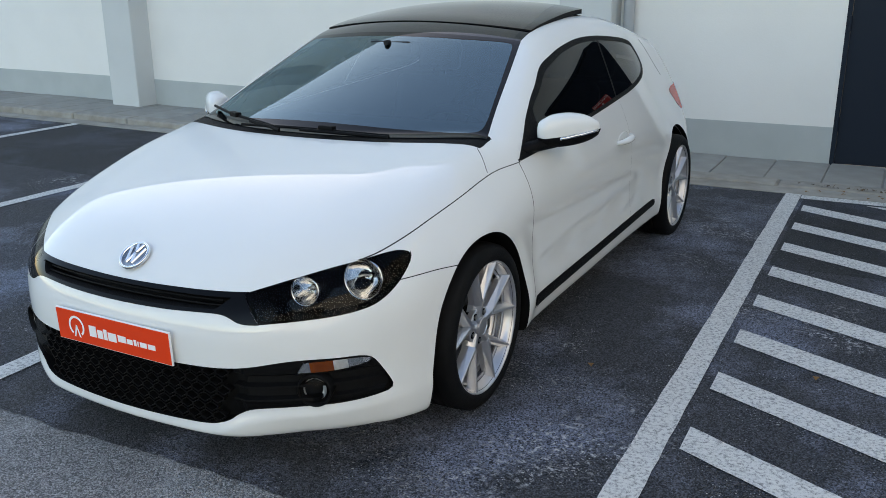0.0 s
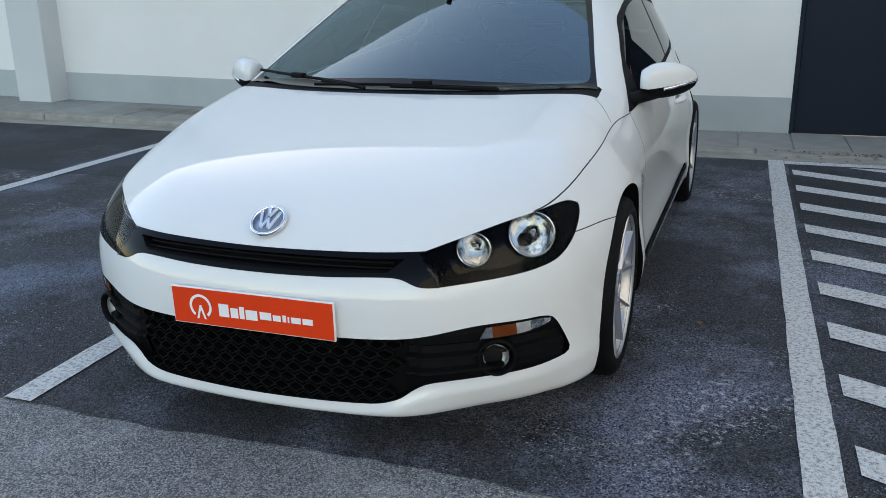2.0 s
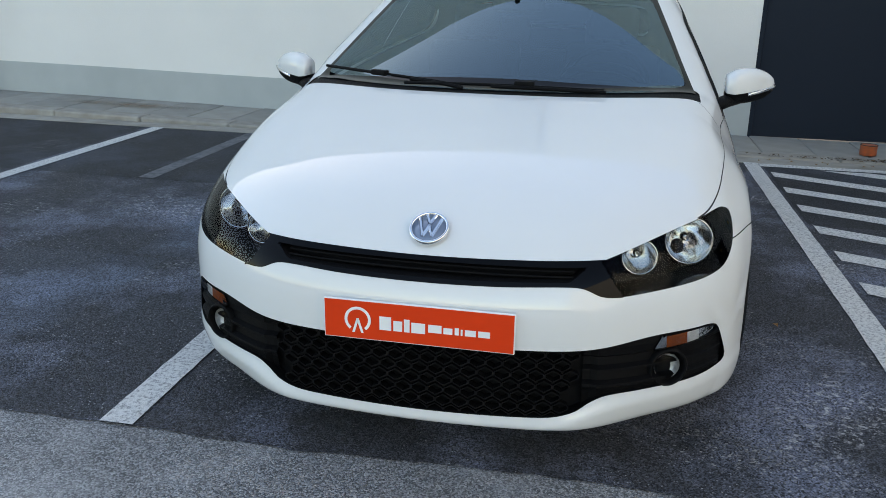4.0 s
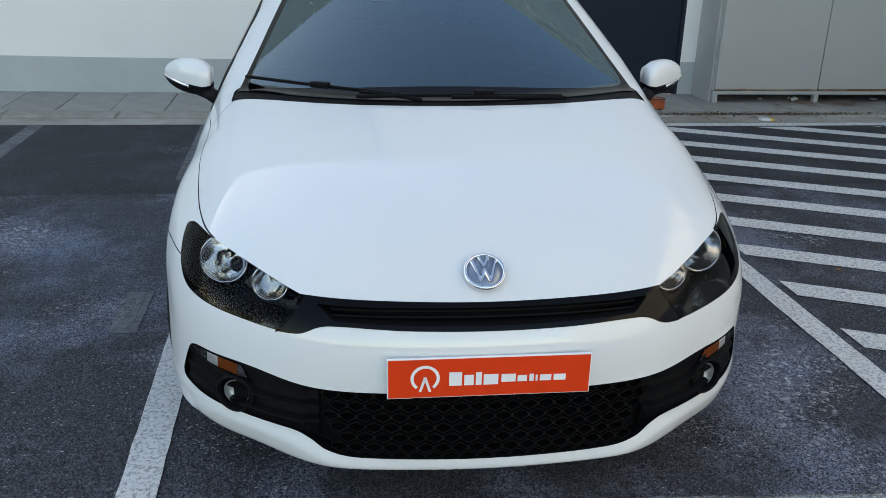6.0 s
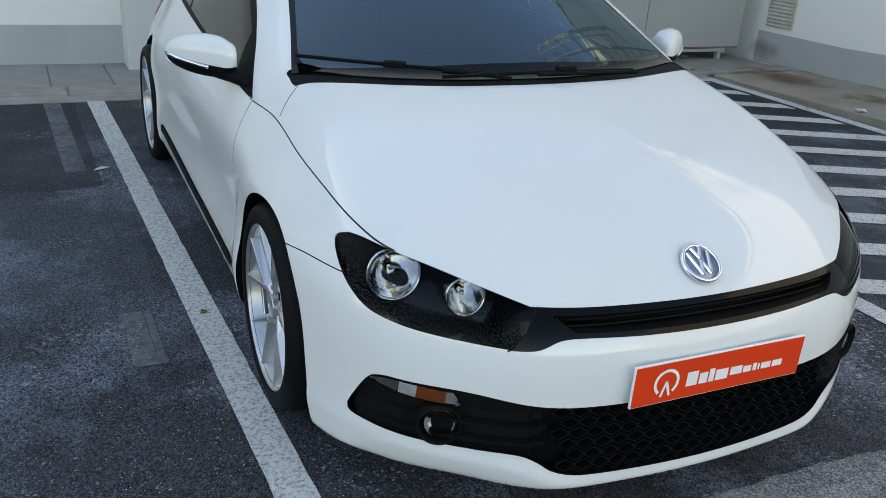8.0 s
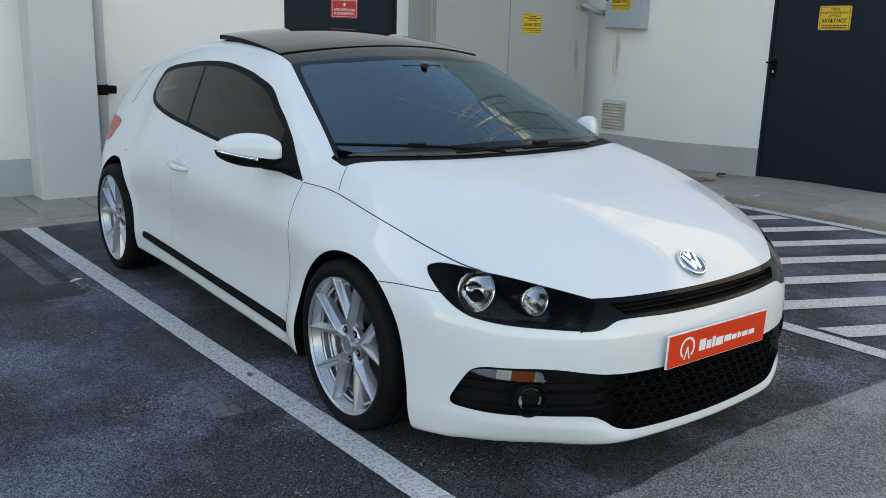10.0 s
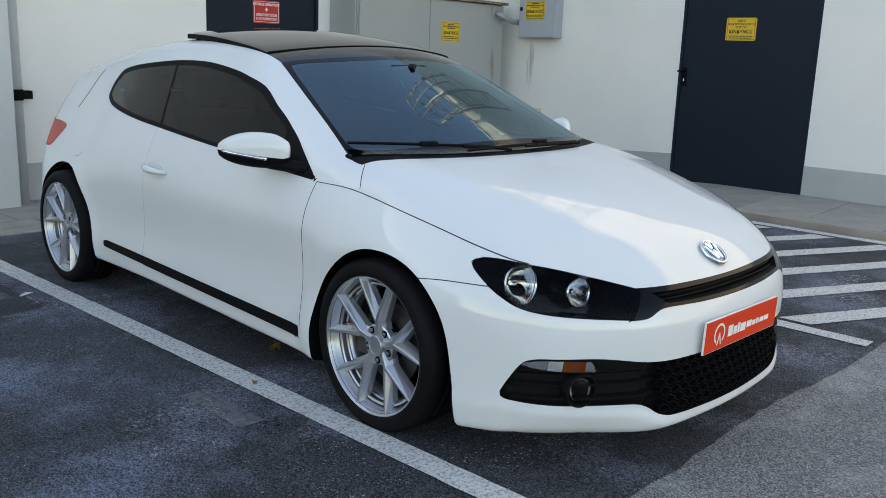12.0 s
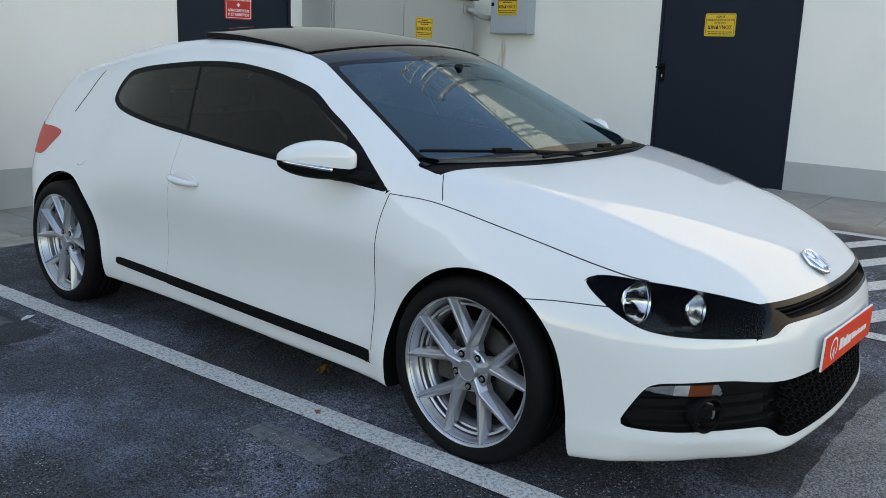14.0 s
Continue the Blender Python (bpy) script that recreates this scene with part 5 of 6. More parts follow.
keys = [[tuple(v) for v in tri] for tri in np.round(gp, 4).tolist()]
for tri in keys:
    for v in tri[1:]:
        owner[root_of(v)] = root_of(tri[0])
roots = [root_of(tri[0]) for tri in keys]
sizes = {r_: roots.count(r_) for r_ in set(roots)}
for r_ in sorted(sizes):
    pick = np.array([q == r_ for q in roots])
    if sizes[r_] > 12:
        skin_part("panel_gap", (gp[pick], gn[pick]), SEAM, car, "dark gap between the panels", -0.003)
skin_part("cowl", whole(COWL), BLACK_PLASTIC, car, "black plastic cowl below the windscreen", -0.004)
screen = skin_part("windshield", whole(SCREEN), SCREEN_GLASS, car, "clear windscreen glass")
skin_part("black_border", whole(FRIT), BLACK_GLOSS, screen, "black printed border of the windscreen")
skin_part("rear_window", whole(REAR_GLASS), REAR_PANE, car, "tinted rear window glass")
for s in (1, -1):
    skin_part("fender", half(FENDER, s), PAINT, car)
    door = skin_part("door", half(DOOR, s), PAINT, car)
    skin_part("side_window", half(WINDOW, s), TINT_GLASS, car, "dark tinted side window")
    skin_part("window_surround", half(WINDOW_TRIM, s), BLACK_PLASTIC, car, "black window surround", 0.001)
    skin_part("window_divider", half(BLACKED, s), BLACK_PLASTIC, car, "black strip between the side windows", 0.001)
    skin_part("side_moulding", half(STRIP, s), BLACK_PLASTIC, car, "black plastic sill moulding", 0.007)
    skin_part("tail_light", half(TAIL, s), RED_LENS, car, "red tail lamp lens", 0.002)
    pocket("arch_liner", half(ARCH, s), (-0.30 * s, 0, 0), LINER, car, "black wheel arch liner")
    # door handle: a bowed grip over a shallow cup
    yy = np.linspace(0, 1, 9)
    hx = lambda y, z: float(side_width(y) + side_bulge(z))
    grip = [(s * (hx(1.415 + 0.2 * t, 0.757) - 0.004 + 0.034 * math.sin(math.pi * t) ** 0.6), 1.415 + 0.2 * t, 0.748 + 0.012 * t) for t in yy]
    part("door_handle", tube(grip, [0.012 + 0.008 * math.sin(math.pi * t) for t in yy], 12, scale=0.8), PAINT, door, "white painted door handle", True)
    cup = lathe([(0.0, 0.001), (0.0, 0.05), (-0.004, 0.056)], 24, "x")
    cup = part("handle_cup", cup, PAINT, door)
    cup.matrix_local = Matrix.Translation((s * (hx(1.51, 0.755) + 0.001), 1.51, 0.757)) @ Matrix.Diagonal((s, 1.5, 0.62, 1))

lining = skin.take(np.isin(skin.l, (SHELL, DOOR, COWL, GAP, ROOF, ROOF_FRONT, TAIL, WINDOW_TRIM, STRIP, FENDER)) & (cy > 0.12) & (np.abs(skin.p[..., 1] - 2.0).max(1) < 3))
skin_part("interior_lining", lining, TRIM_DARK, car, "dark cabin lining", -0.028)

# roof: fixed dark glass in front, tilted panel behind
skin_part("roof_glass", whole(ROOF_FRONT), ROOF_GLASS, car, "black glass strip above the windscreen")
skin_part("roof_opening", whole(ROOF), TRIM_DARK, car, "dark sunroof opening", -0.012)
tp, tn = (k.copy() for k in whole(ROOF))
hinge, lift = 1.08, radians(2.05)
for arr, off in ((tp, 1), (tn, 0)):
    y, z = arr[..., 1] - hinge * off, arr[..., 2].copy()
    z0 = 1.335 * off
    arr[..., 1], arr[..., 2] = hinge * off + y * math.cos(lift) - (z - z0) * math.sin(lift), z0 + y * math.sin(lift) + (z - z0) * math.cos(lift)
panel = skin_part("sunroof_panel", (tp, tn), SUNROOF_GLASS, car, "tilted black glass sunroof panel", 0.006)
pocket("panel_edge", (tp + tn * 0.006, tn), (0, 0, -0.022), BLACK_PLASTIC, panel, "black rubber edge")
for s in (1, -1):
    part("sunroof_arm", tube([(0.45 * s, 1.55, 1.315), (0.46 * s, 1.80, 1.338)], 0.010), BLACK_PLASTIC, car)

# front: lower grille, slot, lamps
inner = skin.take(np.isin(skin.l, (INTAKE,)))
lower = pocket("lower_grille", inner, (0, 0.05, 0.0), BLACK_PLASTIC, car, "black lower grille with honeycomb mesh")
sweep_y = lambda x, z: float(nose_line(z) + nose_sweep(x))
mesh_bm = bmesh.new()
cw, ch = 0.0445, 0.0300
for row in range(-1, 8):
    for col in range(-10, 11):
        x, z = cw * (col + 0.5 * (row % 2)), 0.196 + ch * row
        lim = 0.375 + 0.06 * (z - 0.2) / 0.19
        if abs(x) > lim or not 0.19 < z < 0.40:
            continue
        hexa = [(-0.5, -0.17), (0.0, -0.60), (0.5, -0.17), (0.5, 0.17), (0.0, 0.60), (-0.5, 0.17)]
        rings = []
        for sc, dy in ((1.0, 0.018), (1.0, 0.010), (0.84, 0.010), (0.80, 0.036)):
            rings.append([mesh_bm.verts.new((x + u * cw * sc, sweep_y(x + u * cw * sc, z) + dy, z + v * ch * 1.0 * (1 - (1 - sc) * 1.3))) for u, v in hexa])
        for a, b in zip(rings, rings[1:]):
            for k in range(6):
                mesh_bm.faces.new((a[k], a[(k + 1) % 6], b[(k + 1) % 6], b[k]))
bmesh.ops.recalc_face_normals(mesh_bm, faces=mesh_bm.faces)
part("honeycomb", mesh_bm, BLACK_PLASTIC, lower, "black honeycomb mesh")
for s in (1, -1):
    side_floor = bmesh.new()
    xs = np.linspace(0.43, 0.80, 20)
    prof = [(0.205, 0.030), (0.272, 0.012), (0.285, 0.004), (0.292, 0.004), (0.298, 0.024), (0.322, 0.028), (0.328, 0.006), (0.335, 0.006), (0.341, 0.026), (0.362, 0.030), (0.372, 0.012), (0.395, 0.008), (0.43, 0.008)]
    cols = [[side_floor.verts.new((s * x, sweep_y(x, z) + dy + (0.012 if x < 0.46 else 0.0), z)) for z, dy in prof] for x in xs]
    for a, b in zip(cols, cols[1:]):
        for k in range(len(prof) - 1):
            side_floor.faces.new((a[k], b[k], b[k + 1], a[k + 1]))
    bmesh.ops.recalc_face_normals(side_floor, faces=side_floor.faces)
    part("bumper_vent", side_floor, BLACK_PLASTIC, lower, "black ribbed fog lamp surround")
    # fog lamp
    fm = Matrix.Translation((0.655 * s, sweep_y(0.655, 0.315) - 0.006, 0.317)) @ pose(0, 0, 0, 0, 0, 22 * s)
    fog = thing("fog_light", "", "")
    fog.parent, fog.matrix_local = car, fm
    part("housing", lathe([(0.05, 0.030), (0.04, 0.040), (0.006, 0.047), (-0.004, 0.049), (0.002, 0.055), (0.05, 0.057)], 36, "y"), BLACK_PLASTIC, fog, "black round fog lamp housing", True)
    part("reflector", lathe([(0.036, 0.002), (0.034, 0.018), (0.026, 0.030), (0.012, 0.037)], 18, "y"), FOG_BOWL, fog, "bright bowl")
    part("lens", lathe([(0.000, 0.001), (0.003, 0.02), (0.010, 0.0395)], 32, "y"), LAMP_GLASS, fog, "clear fog lamp lens", True)
    # turn signal
    sp = skin.take(np.isin(skin.l, (SIGNAL, AMBER_BIT, RIB_BIT)) & (x_mid * s > 0))
    sig = skin_part("turn_signal", sp, LAMP_GLASS, car, "clear turn signal with an amber bulb band", 0.003)
    skin_part("amber_band", half(AMBER_BIT, s), AMBER, sig, "amber band", -0.004)
    skin_part("ribbed_band", half(RIB_BIT, s), FOG_BOWL, sig, "white ribbed band", -0.004)
    plain = half(SIGNAL, s)
    outer = np.abs(plain[0][..., 0].mean(1)) > 0.69
    for nm, sel in (("outer_reflector", outer), ("inner_reflector", ~outer)):
        if sel.any():
            skin_part(nm, (plain[0][sel], plain[1][sel]), REFLECTOR, sig, "bright reflector", -0.004)
    # headlight
    lp = half(LAMP, s)
    lamp = skin_part("headlight", lp, LAMP_GLASS, car, "clear headlight cover over a black housing with two round lamps", 0.001)
    pocket("lamp_housing", lp, (-0.02 * s, 0.19, -0.03), LAMP_BLACK, lamp, "black lamp housing")
    for (lx, ly, lz), r in (((0.690, -0.476, 0.611), 0.064), ((0.555, -0.601, 0.589), 0.046)):
        lm = Matrix.Translation((lx * s, ly, lz)) @ pose(0, 0, 0, -6, 0, 8 * s)
        unit = part("reflector", lathe([(0.058, 0.010), (0.054, r * 0.35), (0.042, r * 0.62), (0.024, r * 0.84), (0.002, r)], 36, "y"), REFLECTOR, lamp, "bright lamp reflector", True)
        unit.matrix_local = lm
        rim = part("lamp_ring", lathe([(0.004, r * 0.985), (-0.006, r), (-0.007, r + 0.003), (-0.003, r + 0.005), (0.006, r + 0.005)], 48, "y"), CHROME, lamp, "thin bright lamp ring", True)
        rim.matrix_local = lm
        tunnel = part("lamp_tunnel", lathe([(0.005, r + 0.0055), (0.07, r + 0.006)], 40, "y"), LAMP_BLACK, lamp, "black lamp tunnel", True)
        tunnel.matrix_local = lm
        bulb = part("bulb_shield", lathe([(0.05, 0.007), (0.026, 0.007), (0.020, 0.005), (0.018, 0.001)], 20, "y"), CHROME, lamp, smooth=True)
        bulb.matrix_local = lm
grille = skin_part("grille", whole(SLOT), BLACK_GLOSS, car, "gloss black grille bar", 0.001)
pocket("grille_recess", whole(OPENING), (0, 0.05, 0.004), BLACK_PLASTIC, grille)
for z in (0.579, 0.592):
    xs = np.linspace(-0.39, 0.39, 33)
    part("grille_slat", tube([(x, sweep_y(x, z) + 0.022, z) for x in xs], 0.0035, 6), BLACK_PLASTIC, grille)

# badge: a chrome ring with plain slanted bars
bn = Vector((0, -0.58, 0.815)).normalized()
bm_ = Matrix.Translation((-0.002, -0.765, 0.6735)) @ Vector((0, 0, 1)).rotation_difference(bn).to_matrix().to_4x4()
badge = thing("badge", "", "")
badge.parent, badge.matrix_local = car, bm_
part("disc", lathe([(0.0, 0.0005), (0.002, 0.048), (-0.004, 0.05)], 40, "z"), material("badge_blue_grey", (0.26, 0.30, 0.37), 0.25, 0.6, spread=0.2, scale=40), badge, "blue-grey badge field", True)
part("ring", lathe([(0.0, 0.0455), (0.006, 0.047), (0.007, 0.051), (0.003, 0.0545), (-0.004, 0.055)], 48, "z"), CHROME, badge, "chrome badge ring", True)
for x0, x1, y0, y1 in ((-0.030, -0.012, 0.030, -0.032), (-0.012, 0.0, -0.032, 0.006), (0.0, 0.012, 0.006, -0.032), (0.012, 0.030, -0.032, 0.030), (-0.012, 0.0, 0.042, 0.012), (0.012, 0.0, 0.042, 0.012)):
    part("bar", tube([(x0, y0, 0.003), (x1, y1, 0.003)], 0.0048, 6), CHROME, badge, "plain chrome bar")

# dealer plate on the bumper
plate = thing("number_plate", "", "")
plate.parent, plate.matrix_local = car, Matrix.Translation((0.0, -0.895, 0.444)) @ pose(0, 0, 0, 1.5, 0, 0)
part("backing", box((-0.2575, 0.0, -0.056), (0.2575, 0.007, 0.056), 0.002), PLATE_WHITE, plate, "white plate edge")
part("film", box((-0.2545, -0.0015, -0.053), (0.2545, -0.0002, 0.053)), PLATE_RED, plate, "red printed plate")
logo = bmesh.new()
ringpts = [(-0.163 + 0.0365 * math.cos(a), 0.001 + 0.0365 * math.sin(a)) for a in np.linspace(radians(-52), radians(232), 40)]
inpts = [(-0.163 + 0.0285 * math.cos(a), 0.001 + 0.0285 * math.sin(a)) for a in np.linspace(radians(232), radians(-52), 40)]
va = [logo.verts.new((x, -0.0025, z)) for x, z in ringpts]
vb = [logo.verts.new((x, -0.0025, z)) for x, z in inpts[::-1]]
for i in range(39):
    logo.faces.new((va[i], va[i + 1], vb[i + 1], vb[i]))
for q in (((-0.179, -0.0365), (-0.172, -0.0365), (-0.159, 0.005), (-0.166, 0.005)), ((-0.154, -0.0365), (-0.147, -0.0365), (-0.160, 0.005), (-0.167, 0.005))):
    logo.faces.new([logo.verts.new((x, -0.0026, z)) for x, z in q])
bmesh.ops.recalc_face_normals(logo, faces=logo.faces)
part("emblem", logo, PLATE_WHITE, plate, "plain white ring emblem")
for x0, x1, z0, z1 in ((-0.103, -0.071, -0.022, 0.016), (-0.065, -0.041, -0.022, 0.007), (-0.036, -0.021, -0.022, 0.014), (-0.016, 0.021, -0.022, 0.007)):
    part("print_bar", box((x0, -0.0028, z0), (x1, -0.0016, z1)), PLATE_WHITE, plate, "heavy white bar")
for x0, x1, top in ((0.029, 0.065, 0.006), (0.070, 0.094, 0.001), (0.100, 0.111, 0.004), (0.116, 0.121, 0.001), (0.127, 0.156, 0.001), (0.162, 0.193, 0.001)):
    part("print_bar", box((x0, -0.0028, -0.016), (x1, -0.0016, top)), PLATE_WHITE, plate, "thin white bar")


# mirrors
def mirror(s):
    """A door mirror: white cap, black underside and foot, clear signal strip, glass."""
    root = thing("side_mirror", "", "")
    root.parent = car
    us = np.linspace(0, 1, 19)
    vs = np.linspace(0, 2 * math.pi, 28, endpoint=False)

    def point(u, v, grow=0.0):
        end = (1 - u ** 2.6) ** 0.5
        start = min(1.0, 0.80 + u * 1.3)
        cyy, czz = 0.592 + 0.130 * u ** 1.3, 0.940 - 0.006 * u
        dy, up, dn = 0.070 * end * start, 0.064 * end * start * (0.72 + 0.9 * u * (1 - u) + 0.28 * u), 0.074 * end * start
        cs, sn = math.cos(v), math.sin(v)
        cs, sn = math.copysign(abs(cs) ** 0.75, cs), math.copysign(abs(sn) ** 0.8, sn)
        return (s * (0.845 + 0.198 * u), cyy + (dy + grow) * cs, czz + ((up if sn > 0 else dn) + grow) * sn)

    def split(u):
        return -0.46 * (1 - u) if u > 0.5 else -0.40 + 0.34 * u

    def shell(lo, hi, grow, turn):
        bm = bmesh.new()
        rows = [[bm.verts.new(point(u, v, grow)) for v in np.linspace(lo + turn * split(u), hi - turn * split(u), 22)] for u in us]
        for a, b in zip(rows, rows[1:]):
            for k in range(21):
                bm.faces.new((a[k], a[k + 1], b[k + 1], b[k]))
        for r in (rows[0],):
            bm.faces.new(r)
        bmesh.ops.remove_doubles(bm, verts=bm.verts, dist=1e-5)
        bmesh.ops.recalc_face_normals(bm, faces=bm.faces)
        return bm
    part("cap", shell(0.0, math.pi, 0.0, 1), PAINT, root, "white painted mirror cap", True)
    part("housing", shell(math.pi, 2 * math.pi, -0.001, -1), BLACK_PLASTIC, root, "black mirror underside", True)
    part("signal_strip", tube([point(u, math.pi - split(u) + 0.10, 0.001) for u in np.linspace(0.42, 0.97, 14)], 0.0065, 8), REFLECTOR, root, "bright turn signal strip", True)
    part("mirror_glass", box((min(0.865 * s, 0.97 * s), 0.652, 0.905), (max(0.865 * s, 0.97 * s), 0.664, 0.965), 0.004), CHROME, root, "mirror glass")
    foot = [(0.92, 0.620, 0.888), (0.885, 0.600, 0.884), (0.852, 0.565, 0.880), (0.828, 0.52, 0.876), (0.80, 0.47, 0.870)]
    part("foot", tube([(s * a, b, z) for a, b, z in foot], [0.020, 0.028, 0.030, 0.030, 0.026], 12, scale=0.8), BLACK_PLASTIC, root, "black mirror foot", True)
    return root


for s in (1, -1):
    mirror(s)


# wheels
def wheel_parts(parent, s):
    tyre = [(-0.205, 0.236), (-0.222, 0.250), (-0.232, 0.275), (-0.226, 0.300), (-0.208, 0.3165), (-0.170, 0.3205), (-0.155, 0.3208), (-0.154, 0.314), (-0.146, 0.314), (-0.145, 0.3212), (-0.122, 0.3215), (-0.121, 0.3145), (-0.111, 0.3145), (-0.110, 0.3215),
            (-0.087, 0.3212), (-0.086, 0.314), (-0.078, 0.314), (-0.077, 0.3208), (-0.060, 0.3205), (-0.026, 0.3165), (-0.012, 0.305), (-0.004, 0.288), (-0.002, 0.272), (-0.006, 0.258), (-0.010, 0.2545), (-0.016, 0.2500), (-0.020, 0.246)]
    part("tyre", lathe([(s * u, r) for u, r in tyre], 96, "x"), RUBBER, parent, "black low-profile tyre", True)
    rim = [(-0.205, 0.234), (-0.195, 0.226), (-0.15, 0.222), (-0.120, 0.205), (-0.085, 0.208), (-0.080, 0.222), (-0.060, 0.224), (-0.055, 0.230), (-0.030, 0.236), (-0.022, 0.240), (-0.016, 0.2435), (-0.011, 0.246), (-0.009, 0.2495), (-0.010, 0.2535), (-0.016, 0.2545)]
    rm_ = part("rim", lathe([(s * u, r) for u, r in rim], 96, "x"), SILVER, parent, "silver alloy rim", True)
    rm_.scale = (1, 1.022, 1.022)
    for u, r in ((-0.055, 0.2225), (-0.078, 0.2165)):
        part("barrel_ring", lathe([(s * (u + 0.006), r), (s * (u + 0.004), r - 0.008), (s * u, r - 0.009), (s * (u - 0.006), r - 0.003)], 72, "x"), SILVER, rm_, "bright step inside the rim", True)
    # inner part of the silver rim, coloured darker to paint in its shade
    part("barrel", lathe([(s * -0.050, 0.2285), (s * -0.085, 0.2125), (s * -0.19, 0.2050)], 72, "x"), BARREL, rm_, "inner rim barrel with shade put into its colour", True)
    face = -0.018

    def arm(bm, a, b, w0, w1, x0, x1, depth):
        """A spoke from a to b in the wheel's plane, ridged in front."""
        a, b = Vector((0, *a)), Vector((0, *b))
        d = (b - a).normalized()
        n = Vector((0, -d.z, d.y))
        rings = []
        for p, w, x in ((a, w0, x0), (b, w1, x1)):
            rings.append([bm.verts.new((s * (x + dx), (p + n * w * k).y, (p + n * w * k).z)) for dx, k in ((-depth, -0.85), (-0.024, -0.72), (-0.002, -0.26), (0.0, -0.16), (0.0, 0.16), (-0.002, 0.26), (-0.024, 0.72), (-depth, 0.85))])
        for k in range(8):
            bm.faces.new((rings[0][k], rings[0][(k + 1) % 8], rings[1][(k + 1) % 8], rings[1][k]))
        bm.faces.new(rings[0]); bm.faces.new(rings[1][::-1])
    for v in range(5):
        ang = radians(90 + 72 * v)
        bm = bmesh.new()
        pol = lambda r, t: (r * math.cos(t), r * math.sin(t))
        for sg in (-1, 1):
            arm(bm, pol(0.088, ang + sg * 0.02), pol(0.2455, ang + sg * radians(18)), 0.029, 0.018, face - 0.012, face + 0.004, 0.045)
        arm(bm, pol(0.030, ang), pol(0.100, ang), 0.046, 0.032, face - 0.020, face - 0.013, 0.045)
        bmesh.ops.recalc_face_normals(bm, faces=bm.faces)
        part("spoke", bm, SILVER, rm_)
        # flat black disc on the hub face; its colour stands for the recess's shade
        hole = part("bolt_hole_shade", lathe([(s * (face - 0.0255), 0.0005), (s * (face - 0.0255), 0.013), (s * (face - 0.027), 0.0135)], 20, "x"), LINER, rm_, "flat black disc painting the shade of a bolt recess")
        hole.location = (0, *pol(0.057, ang + radians(36)))
        nut = part("wheel_bolt", lathe([(s * (face - 0.030), 0.0075), (s * (face - 0.021), 0.0075), (s * (face - 0.020), 0.006), (s * (face - 0.020), 0.0005)], 6, "x"), STEEL, rm_)
        nut.location = (0, *pol(0.057, ang + radians(36)))
    part("hub", lathe([(s * (face - 0.05), 0.074), (s * (face - 0.030), 0.074), (s * (face - 0.026), 0.068), (s * (face - 0.026), 0.038)], 40, "x"), SILVER, rm_, smooth=False)
    part("centre_cap", lathe([(s * (face - 0.030), 0.036), (s * (face - 0.011), 0.036), (s * (face - 0.009), 0.034), (s * (face - 0.009), 0.031), (s * (face - 0.012), 0.030), (s * (face - 0.011), 0.001)], 40, "x"), SILVER, rm_, "silver centre cap")
    part("brake_disc", lathe([(-s * 0.105, 0.07), (-s * 0.104, 0.152), (-s * 0.118, 0.152), (-s * 0.119, 0.07)], 48, "x"), DISC, parent, "bare steel brake disc", False)
    part("disc_bell", lathe([(-s * 0.120, 0.072), (-s * 0.07, 0.07), (-s * 0.066, 0.02)], 32, "x"), LINER, parent, "dark disc bell")
    part("dark_back", lathe([(-s * 0.17, 0.002), (-s * 0.17, 0.222)], 32, "x"), LINER, parent, "dark dust shield")
    part("caliper", box((min(-s * 0.14, -s * 0.075), 0.085, -0.075), (max(-s * 0.14, -s * 0.075), 0.165, 0.075), 0.012), DISC, parent, "grey brake caliper")


for s, y, xo in ((1, 0.0, 0.903), (-1, 0.0, 0.907), (1, 2.578, 0.918), (-1, 2.578, 0.922)):
    wh = thing("wheel", "", "")
    wh.parent = car
    hub = CAR @ Vector((s * xo, y, 0.318))
    wh.matrix_local = CAR.inverted() @ Matrix.Translation((hub.x, hub.y, 0.2985)) @ pose(0, 0, 0, 0, 0, -0.72) @ Matrix.Diagonal((1, 0.960, 0.960, 1))
    wheel_parts(wh, s)

# wipers
for pts, knob in (([(-0.695, 0.385, 0.962), (-0.45, 0.235, 0.958), (-0.184, 0.140, 0.945), (-0.10, 0.112, 0.935)], (-0.43, 0.225, 0.968)), ([(-0.31, 0.128, 0.938), (0.0, 0.120, 0.944), (0.40, 0.148, 0.936)], (0.125, 0.13, 0.958))):
    wp = thing("wiper", "", "")
    wp.parent = car
    fine = outline(pts, False, 8)
    part("blade", tube([Vector(p) + Vector((0, 0, 0.012)) for p in fine], 0.006, 6), BLACK_PLASTIC, wp, "black wiper blade")
    part("arm", tube([Vector(p) + Vector((0.01, -0.014, 0.008)) for p in fine[len(fine) // 2:]], 0.007, 6), BLACK_PLASTIC, wp, "black wiper arm")
    part("joint", box((-0.035, -0.014, -0.006), (0.035, 0.014, 0.014), 0.005, Matrix.Translation(knob) @ pose(0, 0, 0, 0, 0, -25 if knob[0] < 0 else 0)), BLACK_PLASTIC, wp)

